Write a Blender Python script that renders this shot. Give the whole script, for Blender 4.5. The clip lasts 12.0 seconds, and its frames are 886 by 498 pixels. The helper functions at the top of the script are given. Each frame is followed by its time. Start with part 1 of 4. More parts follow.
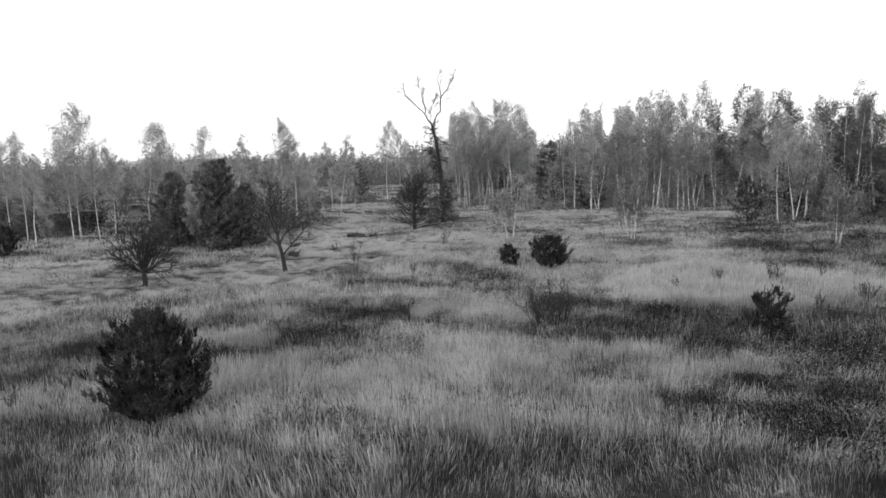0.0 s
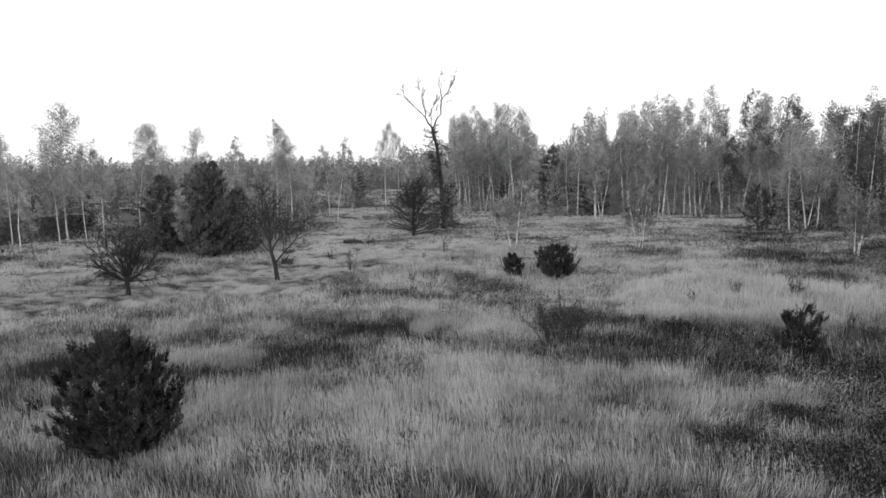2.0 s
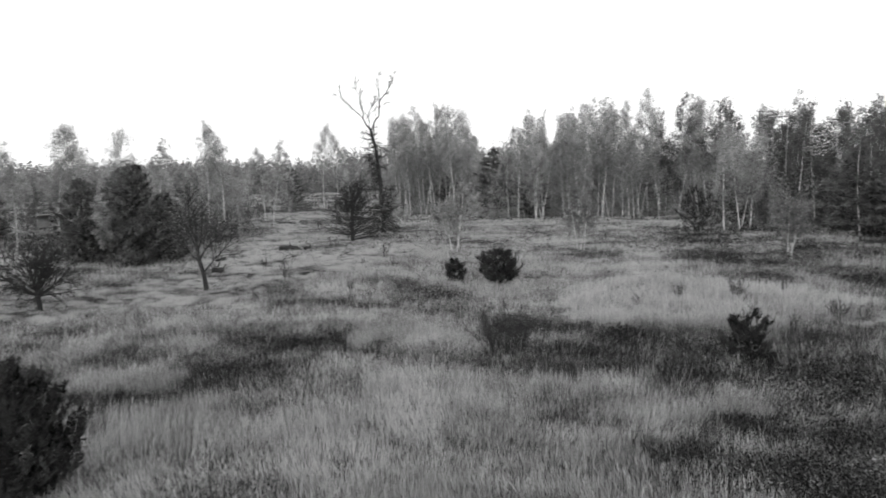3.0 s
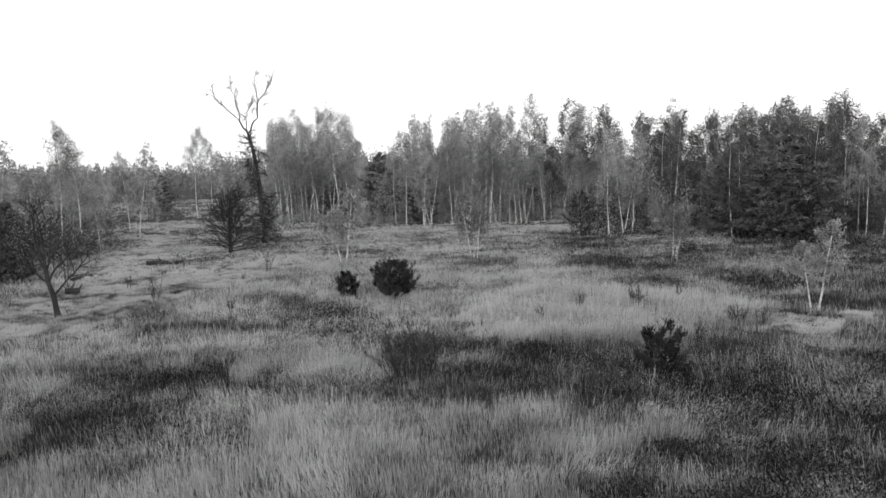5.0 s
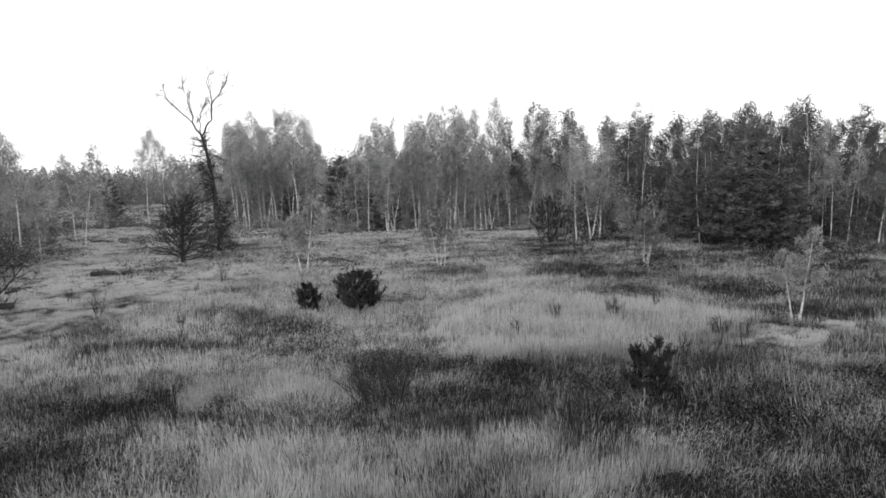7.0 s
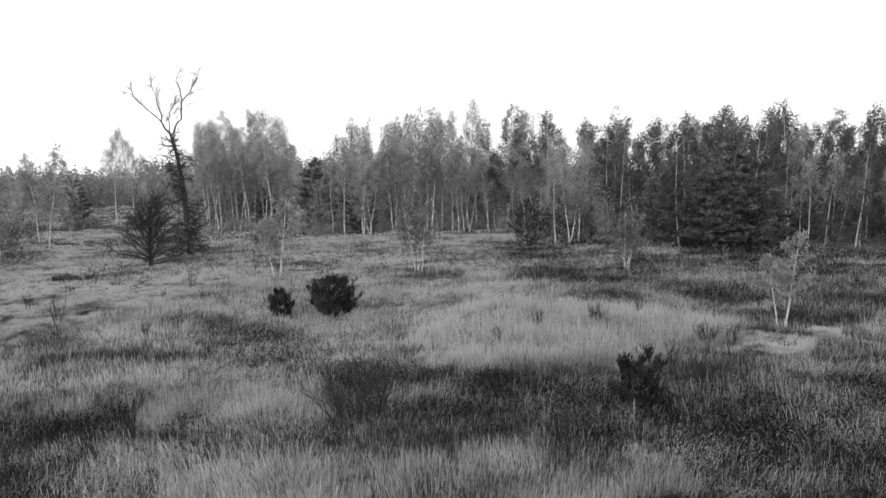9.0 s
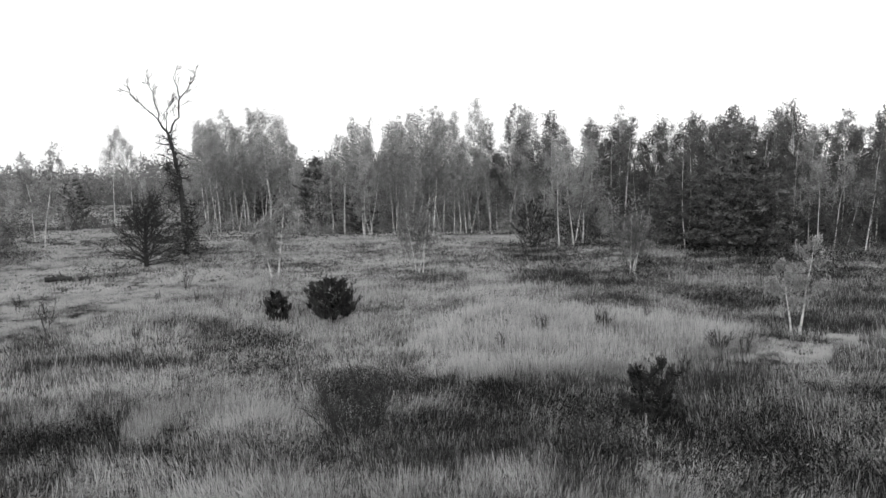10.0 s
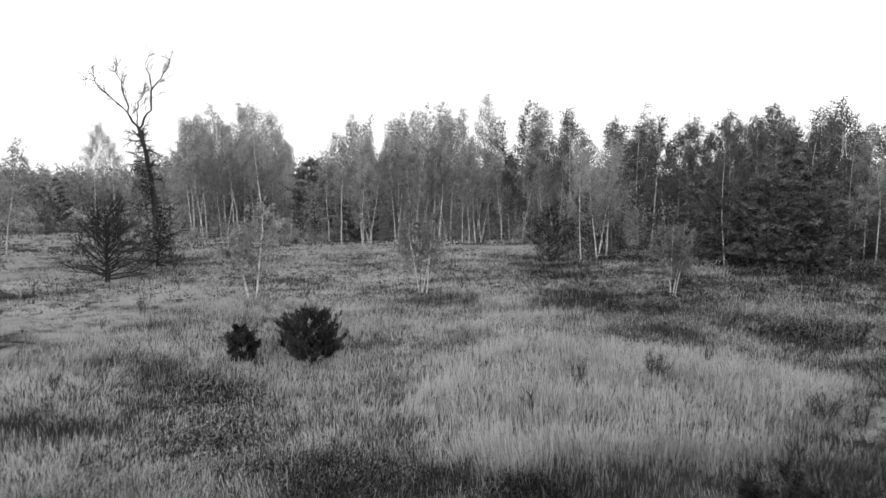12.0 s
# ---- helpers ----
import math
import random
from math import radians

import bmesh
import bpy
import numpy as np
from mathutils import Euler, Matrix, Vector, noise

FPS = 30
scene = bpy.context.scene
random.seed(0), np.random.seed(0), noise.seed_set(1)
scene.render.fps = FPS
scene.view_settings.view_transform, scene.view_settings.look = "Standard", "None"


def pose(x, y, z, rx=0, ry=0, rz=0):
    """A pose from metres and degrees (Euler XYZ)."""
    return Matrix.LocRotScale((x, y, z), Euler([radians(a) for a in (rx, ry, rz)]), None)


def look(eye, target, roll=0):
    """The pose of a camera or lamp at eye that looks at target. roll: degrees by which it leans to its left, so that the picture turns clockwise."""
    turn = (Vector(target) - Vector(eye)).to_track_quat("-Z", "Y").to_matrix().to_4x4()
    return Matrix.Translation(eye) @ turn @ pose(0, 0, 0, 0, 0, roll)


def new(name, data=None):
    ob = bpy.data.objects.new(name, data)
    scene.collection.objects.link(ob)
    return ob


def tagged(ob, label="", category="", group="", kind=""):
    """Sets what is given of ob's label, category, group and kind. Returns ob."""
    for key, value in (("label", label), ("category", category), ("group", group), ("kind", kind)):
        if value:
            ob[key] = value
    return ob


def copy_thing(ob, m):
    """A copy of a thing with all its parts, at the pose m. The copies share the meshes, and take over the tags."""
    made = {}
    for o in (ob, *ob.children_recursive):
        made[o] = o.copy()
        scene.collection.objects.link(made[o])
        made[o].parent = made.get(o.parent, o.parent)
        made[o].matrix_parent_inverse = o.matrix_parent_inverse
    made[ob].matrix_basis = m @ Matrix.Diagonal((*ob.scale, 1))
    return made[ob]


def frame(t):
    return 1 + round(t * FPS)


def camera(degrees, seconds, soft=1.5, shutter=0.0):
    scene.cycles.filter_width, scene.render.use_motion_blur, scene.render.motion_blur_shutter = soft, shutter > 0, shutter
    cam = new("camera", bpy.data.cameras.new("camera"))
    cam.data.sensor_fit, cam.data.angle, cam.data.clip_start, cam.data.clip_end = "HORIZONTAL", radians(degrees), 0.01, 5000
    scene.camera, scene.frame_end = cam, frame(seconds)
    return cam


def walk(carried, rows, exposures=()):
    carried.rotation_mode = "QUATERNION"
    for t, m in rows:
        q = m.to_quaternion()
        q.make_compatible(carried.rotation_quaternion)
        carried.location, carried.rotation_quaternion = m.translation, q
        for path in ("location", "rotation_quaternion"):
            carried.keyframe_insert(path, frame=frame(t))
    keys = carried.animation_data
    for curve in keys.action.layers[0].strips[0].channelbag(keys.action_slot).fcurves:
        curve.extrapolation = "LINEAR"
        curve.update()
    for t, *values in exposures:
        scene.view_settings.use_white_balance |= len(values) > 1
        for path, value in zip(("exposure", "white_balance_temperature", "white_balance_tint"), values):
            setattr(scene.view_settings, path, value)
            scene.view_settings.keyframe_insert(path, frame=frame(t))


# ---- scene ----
cam = camera(66.4, 12.0, soft=1.5, shutter=0.25)
METRES, EYE, TILT, LEAN, TURN = 24.27, 10.0, 0.0, 0.0, 1.7
ROWS = [
    (0.0, 0.0, 0.0, 0.0, -0.2, -7.54, 1.53),
    (0.5, -0.0018, 0.0191, 0.0002, -0.12, -7.5, 1.43),
    (1.0, -0.0043, 0.0506, 0.0006, -0.36, -7.44, 1.32),
    (1.5, -0.0069, 0.0849, 0.001, -0.31, -7.32, 1.23),
    (2.0, -0.0091, 0.1285, -0.0005, -0.31, -7.17, 1.12),
    (2.5, -0.0103, 0.1668, -0.0003, -0.59, -7.04, 1.07),
    (3.0, -0.0016, 0.2089, -0.0007, -5.31, -7.05, 1.27),
    (3.5, -0.0063, 0.2464, 0.0003, -11.54, -7.17, 1.48),
    (5.5, -0.0162, 0.3909, 0.0054, -15.58, -6.83, 1.27),
    (6.0, -0.0152, 0.4229, 0.0062, -15.87, -6.73, 1.17),
    (6.5, -0.0088, 0.4462, 0.0064, -16.37, -6.63, 1.16),
    (7.0, -0.0069, 0.4714, 0.007, -18.72, -6.6, 1.19),
    (7.5, -0.0042, 0.4903, 0.0072, -20.64, -6.56, 1.22),
    (9.5, 0.0173, 0.5612, 0.0045, -20.65, -6.41, 0.82),
    (10.0, 0.03, 0.5943, 0.0046, -20.56, -6.41, 0.7),
    (10.5, 0.0437, 0.6318, 0.0047, -20.48, -6.37, 0.6),
    (11.0, 0.0649, 0.6904, 0.0061, -20.38, -6.36, 0.48),
    (11.5, 0.1067, 0.8088, 0.0064, -20.24, -6.3, 0.33),
    (12.0, 0.1607, 0.9675, 0.0091, -20.08, -6.23, 0.16),
]
walk(cam, [(t, pose(0, 0, EYE, TILT, LEAN, TURN) @ pose(METRES * x, METRES * y, METRES * z, 90 + pitch, roll, yaw)) for t, x, y, z, yaw, pitch, roll in ROWS])


# ---- light ----
world = bpy.data.worlds.new("overcast_sky")
scene.world = world
world.use_nodes = True
wn, wl = world.node_tree.nodes, world.node_tree.links
wn.clear()
sky = wn.new("ShaderNodeTexSky")
sky.sky_type, sky.sun_disc = "NISHITA", False
sky.sun_elevation, sky.sun_rotation = radians(31), radians(221)
sky.air_density, sky.dust_density = 1.0, 4.0
grey_sky = wn.new("ShaderNodeRGBToBW")
cloud = wn.new("ShaderNodeMix")
cloud.data_type, cloud.inputs["Factor"].default_value = "FLOAT", 0.75
cloud.inputs["B"].default_value = 12.0
background = wn.new("ShaderNodeBackground")
background.inputs["Strength"].default_value = 0.135
world_out = wn.new("ShaderNodeOutputWorld")
wl.new(sky.outputs["Color"], grey_sky.inputs["Color"])
wl.new(grey_sky.outputs["Val"], cloud.inputs["A"])
wl.new(cloud.outputs["Result"], background.inputs["Color"])
wl.new(background.outputs["Background"], world_out.inputs["Surface"])

sun_data = bpy.data.lights.new("sun", "SUN")
sun_data.energy, sun_data.angle, sun_data.color = 1.25, radians(110), (1, 1, 1)
sun = new("sun", sun_data)
sun.matrix_world = look((-75, -45, 68), (0, 40, 0))

# ---- materials (the film is black and white, so every colour is a grey) ----


def grey(v):
    return (v, v, v, 1)


def material(name, low, high, scale, detail_scale, rough=0.9, island=0.0, thin=0.0, stretch=(1, 1, 1), bump=0.0, spec=0.2, tuft=0.0, ends=(0.3, 0.7)):
    """Grey between low and high by a noise of that many metres, a finer one over it, and a chance value for each leaf or blade."""
    m = bpy.data.materials.new(name)
    m.use_nodes = True
    n, l = m.node_tree.nodes, m.node_tree.links
    n.clear()
    out = n.new("ShaderNodeOutputMaterial")
    bsdf = n.new("ShaderNodeBsdfPrincipled")
    bsdf.inputs["Roughness"].default_value = rough
    bsdf.inputs["Specular IOR Level"].default_value = spec
    place = n.new("ShaderNodeTexCoord")
    size = n.new("ShaderNodeMapping")
    size.inputs["Scale"].default_value = stretch
    l.new(place.outputs["Object"], size.inputs["Vector"])
    coarse = n.new("ShaderNodeTexNoise")
    coarse.inputs["Scale"].default_value = 1 / scale
    coarse.inputs["Detail"].default_value = 3
    fine = n.new("ShaderNodeTexNoise")
    fine.inputs["Scale"].default_value = 1 / detail_scale
    fine.inputs["Detail"].default_value = 2
    l.new(size.outputs["Vector"], coarse.inputs["Vector"])
    l.new(size.outputs["Vector"], fine.inputs["Vector"])
    both = n.new("ShaderNodeMix")
    both.data_type, both.inputs["Factor"].default_value = "FLOAT", 0.42
    l.new(coarse.outputs["Fac"], both.inputs["A"])
    l.new(fine.outputs["Fac"], both.inputs["B"])
    last = both.outputs["Result"]
    if island:
        geo = n.new("ShaderNodeNewGeometry")
        chance = n.new("ShaderNodeMix")
        chance.data_type, chance.inputs["Factor"].default_value = "FLOAT", island
        l.new(last, chance.inputs["A"])
        l.new(geo.outputs["Random Per Island"], chance.inputs["B"])
        last = chance.outputs["Result"]
    if tuft:
        own = n.new("ShaderNodeAttribute")
        own.attribute_name = "tuft"
        clump = n.new("ShaderNodeMix")
        clump.data_type, clump.inputs["Factor"].default_value = "FLOAT", tuft
        l.new(last, clump.inputs["A"])
        l.new(own.outputs["Fac"], clump.inputs["B"])
        last = clump.outputs["Result"]
    ramp = n.new("ShaderNodeValToRGB")
    ramp.color_ramp.elements[0].position, ramp.color_ramp.elements[0].color = ends[0], grey(low)
    ramp.color_ramp.elements[1].position, ramp.color_ramp.elements[1].color = ends[1], grey(high)
    l.new(last, ramp.inputs["Fac"])
    l.new(ramp.outputs["Color"], bsdf.inputs["Base Color"])
    if bump:
        relief = n.new("ShaderNodeBump")
        relief.inputs["Strength"].default_value, relief.inputs["Distance"].default_value = bump, detail_scale
        l.new(fine.outputs["Fac"], relief.inputs["Height"])
        l.new(relief.outputs["Normal"], bsdf.inputs["Normal"])
    if thin:
        glow = n.new("ShaderNodeBsdfTranslucent")
        l.new(ramp.outputs["Color"], glow.inputs["Color"])
        blend = n.new("ShaderNodeMixShader")
        blend.inputs["Fac"].default_value = thin
        l.new(bsdf.outputs["BSDF"], blend.inputs[1])
        l.new(glow.outputs["BSDF"], blend.inputs[2])
        l.new(blend.outputs["Shader"], out.inputs["Surface"])
    else:
        l.new(bsdf.outputs["BSDF"], out.inputs["Surface"])
    return m


SOIL = material("thatch_and_soil", 0.008, 0.05, 5.0, 0.25, bump=0.6)
MEADOW = material("dry_meadow_grass", 0.030, 0.53, 7.0, 1.2, island=0.47, thin=0.3, tuft=0.42, ends=(0.35, 0.66))
PALE = material("pale_reed_grass", 0.17, 0.54, 6.0, 0.9, island=0.5, thin=0.3, tuft=0.3, ends=(0.28, 0.68))
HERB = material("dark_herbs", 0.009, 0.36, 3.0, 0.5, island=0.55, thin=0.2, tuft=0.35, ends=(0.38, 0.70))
SHORT = material("short_tufted_turf", 0.05, 0.48, 2.2, 0.6, island=0.3, thin=0.25, tuft=0.5)
BIRCH_BARK = material("white_birch_bark", 0.05, 0.68, 0.7, 0.10, stretch=(1, 1, 2.2), rough=0.7, bump=0.3, ends=(0.32, 0.56))
GREY_BARK = material("grey_bark", 0.05, 0.22, 0.8, 0.08, stretch=(1, 1, 0.4), bump=0.5)
DARK_BARK = material("dark_bark", 0.012, 0.06, 0.6, 0.06, stretch=(1, 1, 0.4), bump=0.5)
TWIG = material("thin_twigs", 0.05, 0.16, 0.7, 0.1)
PALE_TWIG = material("pale_birch_twigs", 0.06, 0.26, 0.7, 0.1)
DARK_TWIG = material("dark_twigs", 0.012, 0.055, 0.7, 0.1)
BIRCH_LEAF = material("yellowing_birch_leaves", 0.12, 0.58, 3.0, 0.9, island=0.3, thin=0.55, tuft=0.4)
MID_LEAF = material("browning_birch_leaves", 0.12, 0.58, 3.0, 0.9, island=0.3, thin=0.55, tuft=0.4)
DULL_LEAF = material("dull_green_leaves", 0.026, 0.20, 3.0, 0.9, island=0.3, thin=0.35, tuft=0.4)
SAPLING_LEAF = material("muted_sapling_leaves", 0.06, 0.36, 3.0, 0.9, island=0.3, thin=0.5, tuft=0.4)
# low greys lifted: the haze of distance is put into the leaf colour
HAZED_LEAF = material("hazed_far_wood_leaves", 0.10, 0.32, 9.0, 2.0, island=0.4, thin=0.3, tuft=0.3)
NEEDLE = material("pine_needles", 0.003, 0.10, 0.8, 0.15, island=0.3, thin=0.05, rough=0.9, spec=0.08, tuft=0.5, ends=(0.36, 0.7))
PINE_TOP = material("tall_pine_needles", 0.006, 0.26, 1.5, 0.3, island=0.25, thin=0.1, rough=0.7, tuft=0.4, ends=(0.34, 0.72))
OLD_WOOD = material("weathered_boards", 0.12, 0.34, 0.5, 0.05, stretch=(6, 6, 0.6), bump=0.4)

# ---- mesh helpers ----


def np_mesh(name, verts, polys):
    """A mesh from arrays of points and of faces that all have the same number of corners."""
    me = bpy.data.meshes.new(name)
    count, corners = polys.shape
    me.vertices.add(len(verts))
    me.vertices.foreach_set("co", verts.astype(np.float32).ravel())
    me.loops.add(count * corners)
    me.loops.foreach_set("vertex_index", polys.astype(np.int32).ravel())
    me.polygons.add(count)
    me.polygons.foreach_set("loop_start", np.arange(0, count * corners, corners, dtype=np.int32))
    me.update(calc_edges=True)
    return me


def part(name, me, mat, parent=None, label=""):
    if not me.materials:
        me.materials.append(mat)
    ob = new(name, me)
    ob.parent = parent
    return tagged(ob, label)


class Wood:
    """Gathers tapering round limbs into one mesh."""

    def __init__(self):
        self.verts, self.faces = [], []

    def limb(self, pts, radii, sides=5):
        first, n = len(self.verts), len(pts)
        for i, p in enumerate(pts):
            a, b = pts[max(i - 1, 0)], pts[min(i + 1, n - 1)]
            way = (b - a).normalized()
            u = way.orthogonal().normalized()
            v = way.cross(u)
            for k in range(sides):
                ang = 2 * math.pi * k / sides
                self.verts.append(p + (u * math.cos(ang) + v * math.sin(ang)) * radii[i])
        for i in range(n - 1):
            for k in range(sides):
                q = (k + 1) % sides
                self.faces.append((first + i * sides + k, first + i * sides + q, first + (i + 1) * sides + q, first + (i + 1) * sides + k))
        self.faces.append(tuple(first + (n - 1) * sides + k for k in range(sides)))

    def mesh(self, name):
        me = bpy.data.meshes.new(name)
        me.from_pydata(self.verts, [], self.faces)
        me.polygons.foreach_set("use_smooth", [True] * len(self.faces))
        return me


def path_of(rng, start, way, length, segs, wobble, lift):
    """A limb's centre line: it wanders by wobble and bends up (lift above 0) or droops."""
    pts, way, p = [start.copy()], way.normalized(), start.copy()
    for _ in range(segs):
        way = (way + Vector((rng.gauss(0, wobble), rng.gauss(0, wobble), rng.gauss(0, wobble) + lift))).normalized()
        p = p + way * (length / segs)
        pts.append(p.copy())
    return pts


def taper(r0, r1, n):
    return [r0 + (r1 - r0) * i / (n - 1) for i in range(n)]


def along(pts, f):
    x = max(0.0, min(f, 0.9999)) * (len(pts) - 1)
    i = int(x)
    return pts[i].lerp(pts[i + 1], x - i)


def clump_tone(me, centres, corners, size):
    """A tone for each leaf that it shares with its neighbours: leaves turn colour clump by clump."""
    x, y, z = centres[:, 0] + 0.6 * centres[:, 2], centres[:, 1] - 0.5 * centres[:, 2], centres[:, 2]
    tone = 0.55 * value_noise(x, y, size) + 0.45 * value_noise(y + 31, z - 0.4 * x + 57, size * 0.6)
    me.attributes.new("tuft", "FLOAT", "POINT").data.foreach_set("value", np.repeat(tone, corners).astype(np.float32))
    return me


def leaf_mesh(name, centres, size, rng, upright=0.0, slim=0.55, corners=4, clump=0.8):
    """A lozenge for each leaf or spray of leaves; upright 1 hangs them all straight down."""
    c = np.asarray(centres, dtype=float).reshape(-1, 3)
    n = len(c)
    a = rng.normal(size=(n, 3))
    a /= np.linalg.norm(a, axis=1, keepdims=True)
    a = a * (1 - upright) + np.array([0, 0, -1.0]) * upright
    a /= np.linalg.norm(a, axis=1, keepdims=True)
    b = np.cross(a, rng.normal(size=(n, 3)))
    b /= np.linalg.norm(b, axis=1, keepdims=True) + 1e-9
    s = size * rng.uniform(0.5, 1.4, size=(n, 1))
    bend = np.cross(a, b) * s * 0.12
    if corners == 3:
        v = np.stack([c - a * s / 2 + b * s * slim / 3, c - a * s / 3 - b * s * slim / 2, c + a * s / 2], axis=1).reshape(-1, 3)
    else:
        v = np.stack([c - a * s / 2, c + b * s * slim / 2 + bend, c + a * s / 2, c - b * s * slim / 2 + bend], axis=1).reshape(-1, 3)
    return clump_tone(np_mesh(name, v, np.arange(corners * n).reshape(n, corners)), c, corners, clump)


def thing(name, label, category, group="", kind=""):
    return tagged(new(name), label, category, group, kind)


# ---- the lie of the land ----
TABLE = np.random.default_rng(7).random((256, 256))


def value_noise(x, y, size):
    x, y = np.asarray(x, dtype=float) / size, np.asarray(y, dtype=float) / size
    i, j = np.floor(x).astype(int), np.floor(y).astype(int)
    u, v = x - i, y - j
    u, v = u * u * (3 - 2 * u), v * v * (3 - 2 * v)
    t = lambda a, b: TABLE[a % 256, b % 256]
    return (t(i, j) * (1 - u) + t(i + 1, j) * u) * (1 - v) + (t(i, j + 1) * (1 - u) + t(i + 1, j + 1) * u) * v


def ground_at(x, y):
    s = np.clip((np.asarray(y, dtype=float) - 50) / 60, 0, 1)
    return s * s * (3 - 2 * s) + 0.30 * (value_noise(x, y, 9.0) - 0.5) + 0.12 * (value_noise(x, y, 2.5) - 0.5)


def on_ground(x, y):
    return Vector((x, y, float(ground_at(x, y))))


def steps(near, far, fine):
    out, p, d = [0.0], 0.0, fine
    while p < far:
        p += d
        if p > near:
            d *= 1.35
        out.append(p)
    return out


xs = np.array([-v for v in steps(85, 3500, 1.6)[:0:-1]] + steps(85, 3500, 1.6))
ys = np.array([-v for v in steps(12, 3500, 1.6)[:0:-1]] + steps(170, 3500, 1.6))
gx, gy = np.meshgrid(xs, ys)
gz = ground_at(gx, gy)
nx, ny = len(xs), len(ys)
idx = np.arange(nx * ny).reshape(ny, nx)
quads = np.stack([idx[:-1, :-1], idx[:-1, 1:], idx[1:, 1:], idx[1:, :-1]], axis=-1).reshape(-1, 4)
ground_mesh = np_mesh("ground", np.stack([gx, gy, gz], axis=-1).reshape(-1, 3), quads)
ground_mesh.polygons.foreach_set("use_smooth", [True] * len(quads))
tagged(part("ground", ground_mesh, SOIL), "rough open meadow ground with dry thatch and soil", "ground", kind="structure")

# ---- grasses: which plants grow where (a line from x, y to x, y and the half width of the bed) ----
HERB_BEDS = [(2.8, 55.5, 3.9, 45.4, 2.2, 0.5), (5.6, 44.8, 7.9, 41.9, 3.2, 0.8), (9.8, 40.8, 14.4, 37.1, 2.8, 1.0), (15.1, 36.1, 18.7, 33.4, 3.6, 1.0), (20.8, 34.2, 27.1, 32.0, 5.0, 1.4), (14.5, 27.0, 20.4, 27.5, 2.4, 1.3), (-9.5, 40.0, -6.5, 42.5, 2.2, 0.3), (-8.5, 38.0, -4.0, 35.8, 1.8, 0.3), (-6.4, 42.6, -2.4, 47.0, 1.2, -0.8), (16.5, 31.3, 24.0, 29.5, 2.4, 1.6),
             (-6.0, 38.0, -3.6, 35.5, 1.6, 0.0), (-5.9, 24.5, -2.7, 22.5, 0.8, 1.0), (-6.1, 34.6, -3.1, 34.9, 1.2, 0.0), (1.5, 40.5, 3.0, 39.0, 0.8, 0.0), (-1.2, 41.5, 0.2, 40.0, 0.7, 0.0), (-2.5, 39.0, -1.0, 37.5, 1.0, 0.2), (12.3, 28.4, 15.6, 24.6, 2.1, 1.5), (17.0, 25.5, 26.0, 27.0, 3.4, 1.3), (10.0, 24.8, 14.4, 22.2, 2.2, 0.8), (4.5, 21.5, 8.0, 20.5, 0.9, 0.2), (-5.5, 20.8, -4.0, 20.4, 0.8, 0.6), (-6.8, 26.0, -4.8, 25.4, 0.9, 0.6), (-11.0, 35.0, -5.0, 36.0, 1.6, -0.4)]
FAR_BEDS = [(44.0, 68.0, 72.0, 50.0, 6.0, -0.6), (33.5, 60.2, 43.1, 54.2, 1.6, -0.2), (2.8, 104.0, 28.7, 84.0, 1.8, -0.8), (26.2, 81.7, 38.8, 75.4, 1.8, -0.7), (32.0, 67.4, 48.1, 60.5, 1.2, -0.7)]
# the floor of the woods: dark herbs laid to stand in for tree shade
WOOD_SHADE_BEDS = [(54.0, 96.0, 92.0, 62.0, 13.0, 9), (-76.0, 100.0, -28.0, 102.0, 9.0, 9), (-38.0, 81.0, -26.0, 79.0, 3.5, 9)]
# where the grass itself is greener and darker
GREEN_BEDS = [(-24.0, 29.0, -17.0, 36.0, 6.0, 9), (28.0, 39.0, 46.0, 50.0, 6.0, 9), (38.0, 58.0, 60.0, 68.0, 10.0, 9), (13.0, 20.0, 27.0, 30.0, 6.0, 9), (4.0, 22.0, 13.0, 25.0, 5.0, 9), (6.0, 30.0, 16.0, 27.0, 3.5, 9), (30.0, 70.0, 44.0, 62.0, 4.0, 9), (-16.0, 18.0, 6.0, 17.5, 4.5, 9), (40.0, 84.0, 70.0, 62.0, 9.0, 9), (38.0, 60.0, 56.0, 70.0, 6.0, 9), (8.0, 42.0, 30.0, 31.0, 5.0, 9), (26.0, 40.0, 46.0, 46.0, 6.0, 9), (-12.0, 38.5, -6.0, 44.0, 3.0, 9), (-14.0, 60.0, -3.0, 53.0, 2.0, 9), (-9.0, 33.0, -14.0, 40.0, 2.5, 9)]
# the field of reed grass, by its corners, clockwise from the west
REED_FIELD = [(10.4, 51.2), (14.0, 56.5), (19.3, 60.8), (26.0, 57.6), (30.5, 53.5), (31.5, 48.0), (28.9, 45.2), (21.7, 41.3), (12.6, 44.2)]
PALE_BEDS = [(-2.5, 28.3, 4.0, 25.6, 3.4, 0.1), (10.8, 29.8, 13.7, 27.0, 0.9, 9), (10.5, 30.3, 13.1, 30.0, 1.1, 9), (-0.7, 42.9, 2.1, 42.0, 2.0, -0.2), (-15.1, 37.0, -11.6, 36.1, 1.2, 9), (-9.0, 31.0, -4.5, 29.5, 2.2, 0.0), (0.0, 34.5, 7.0, 32.5, 2.0, 0.0)]
SHORT_BEDS = [(-18.0, 64.0, -4.0, 80.0, 6.0, 9), (-35.6, 52.1, -28.4, 56.1, 5.0, 9), (-29.8, 58.9, -18.1, 58.9, 5.0, 9), (-17.1, 78.0, -19.9, 141.8, 4.0, 9), (28.1, 43.4, 34.0, 42.8, 2.0, 9), (-43.6, 63.4, -38.7, 67.6, 4.0, 9)]


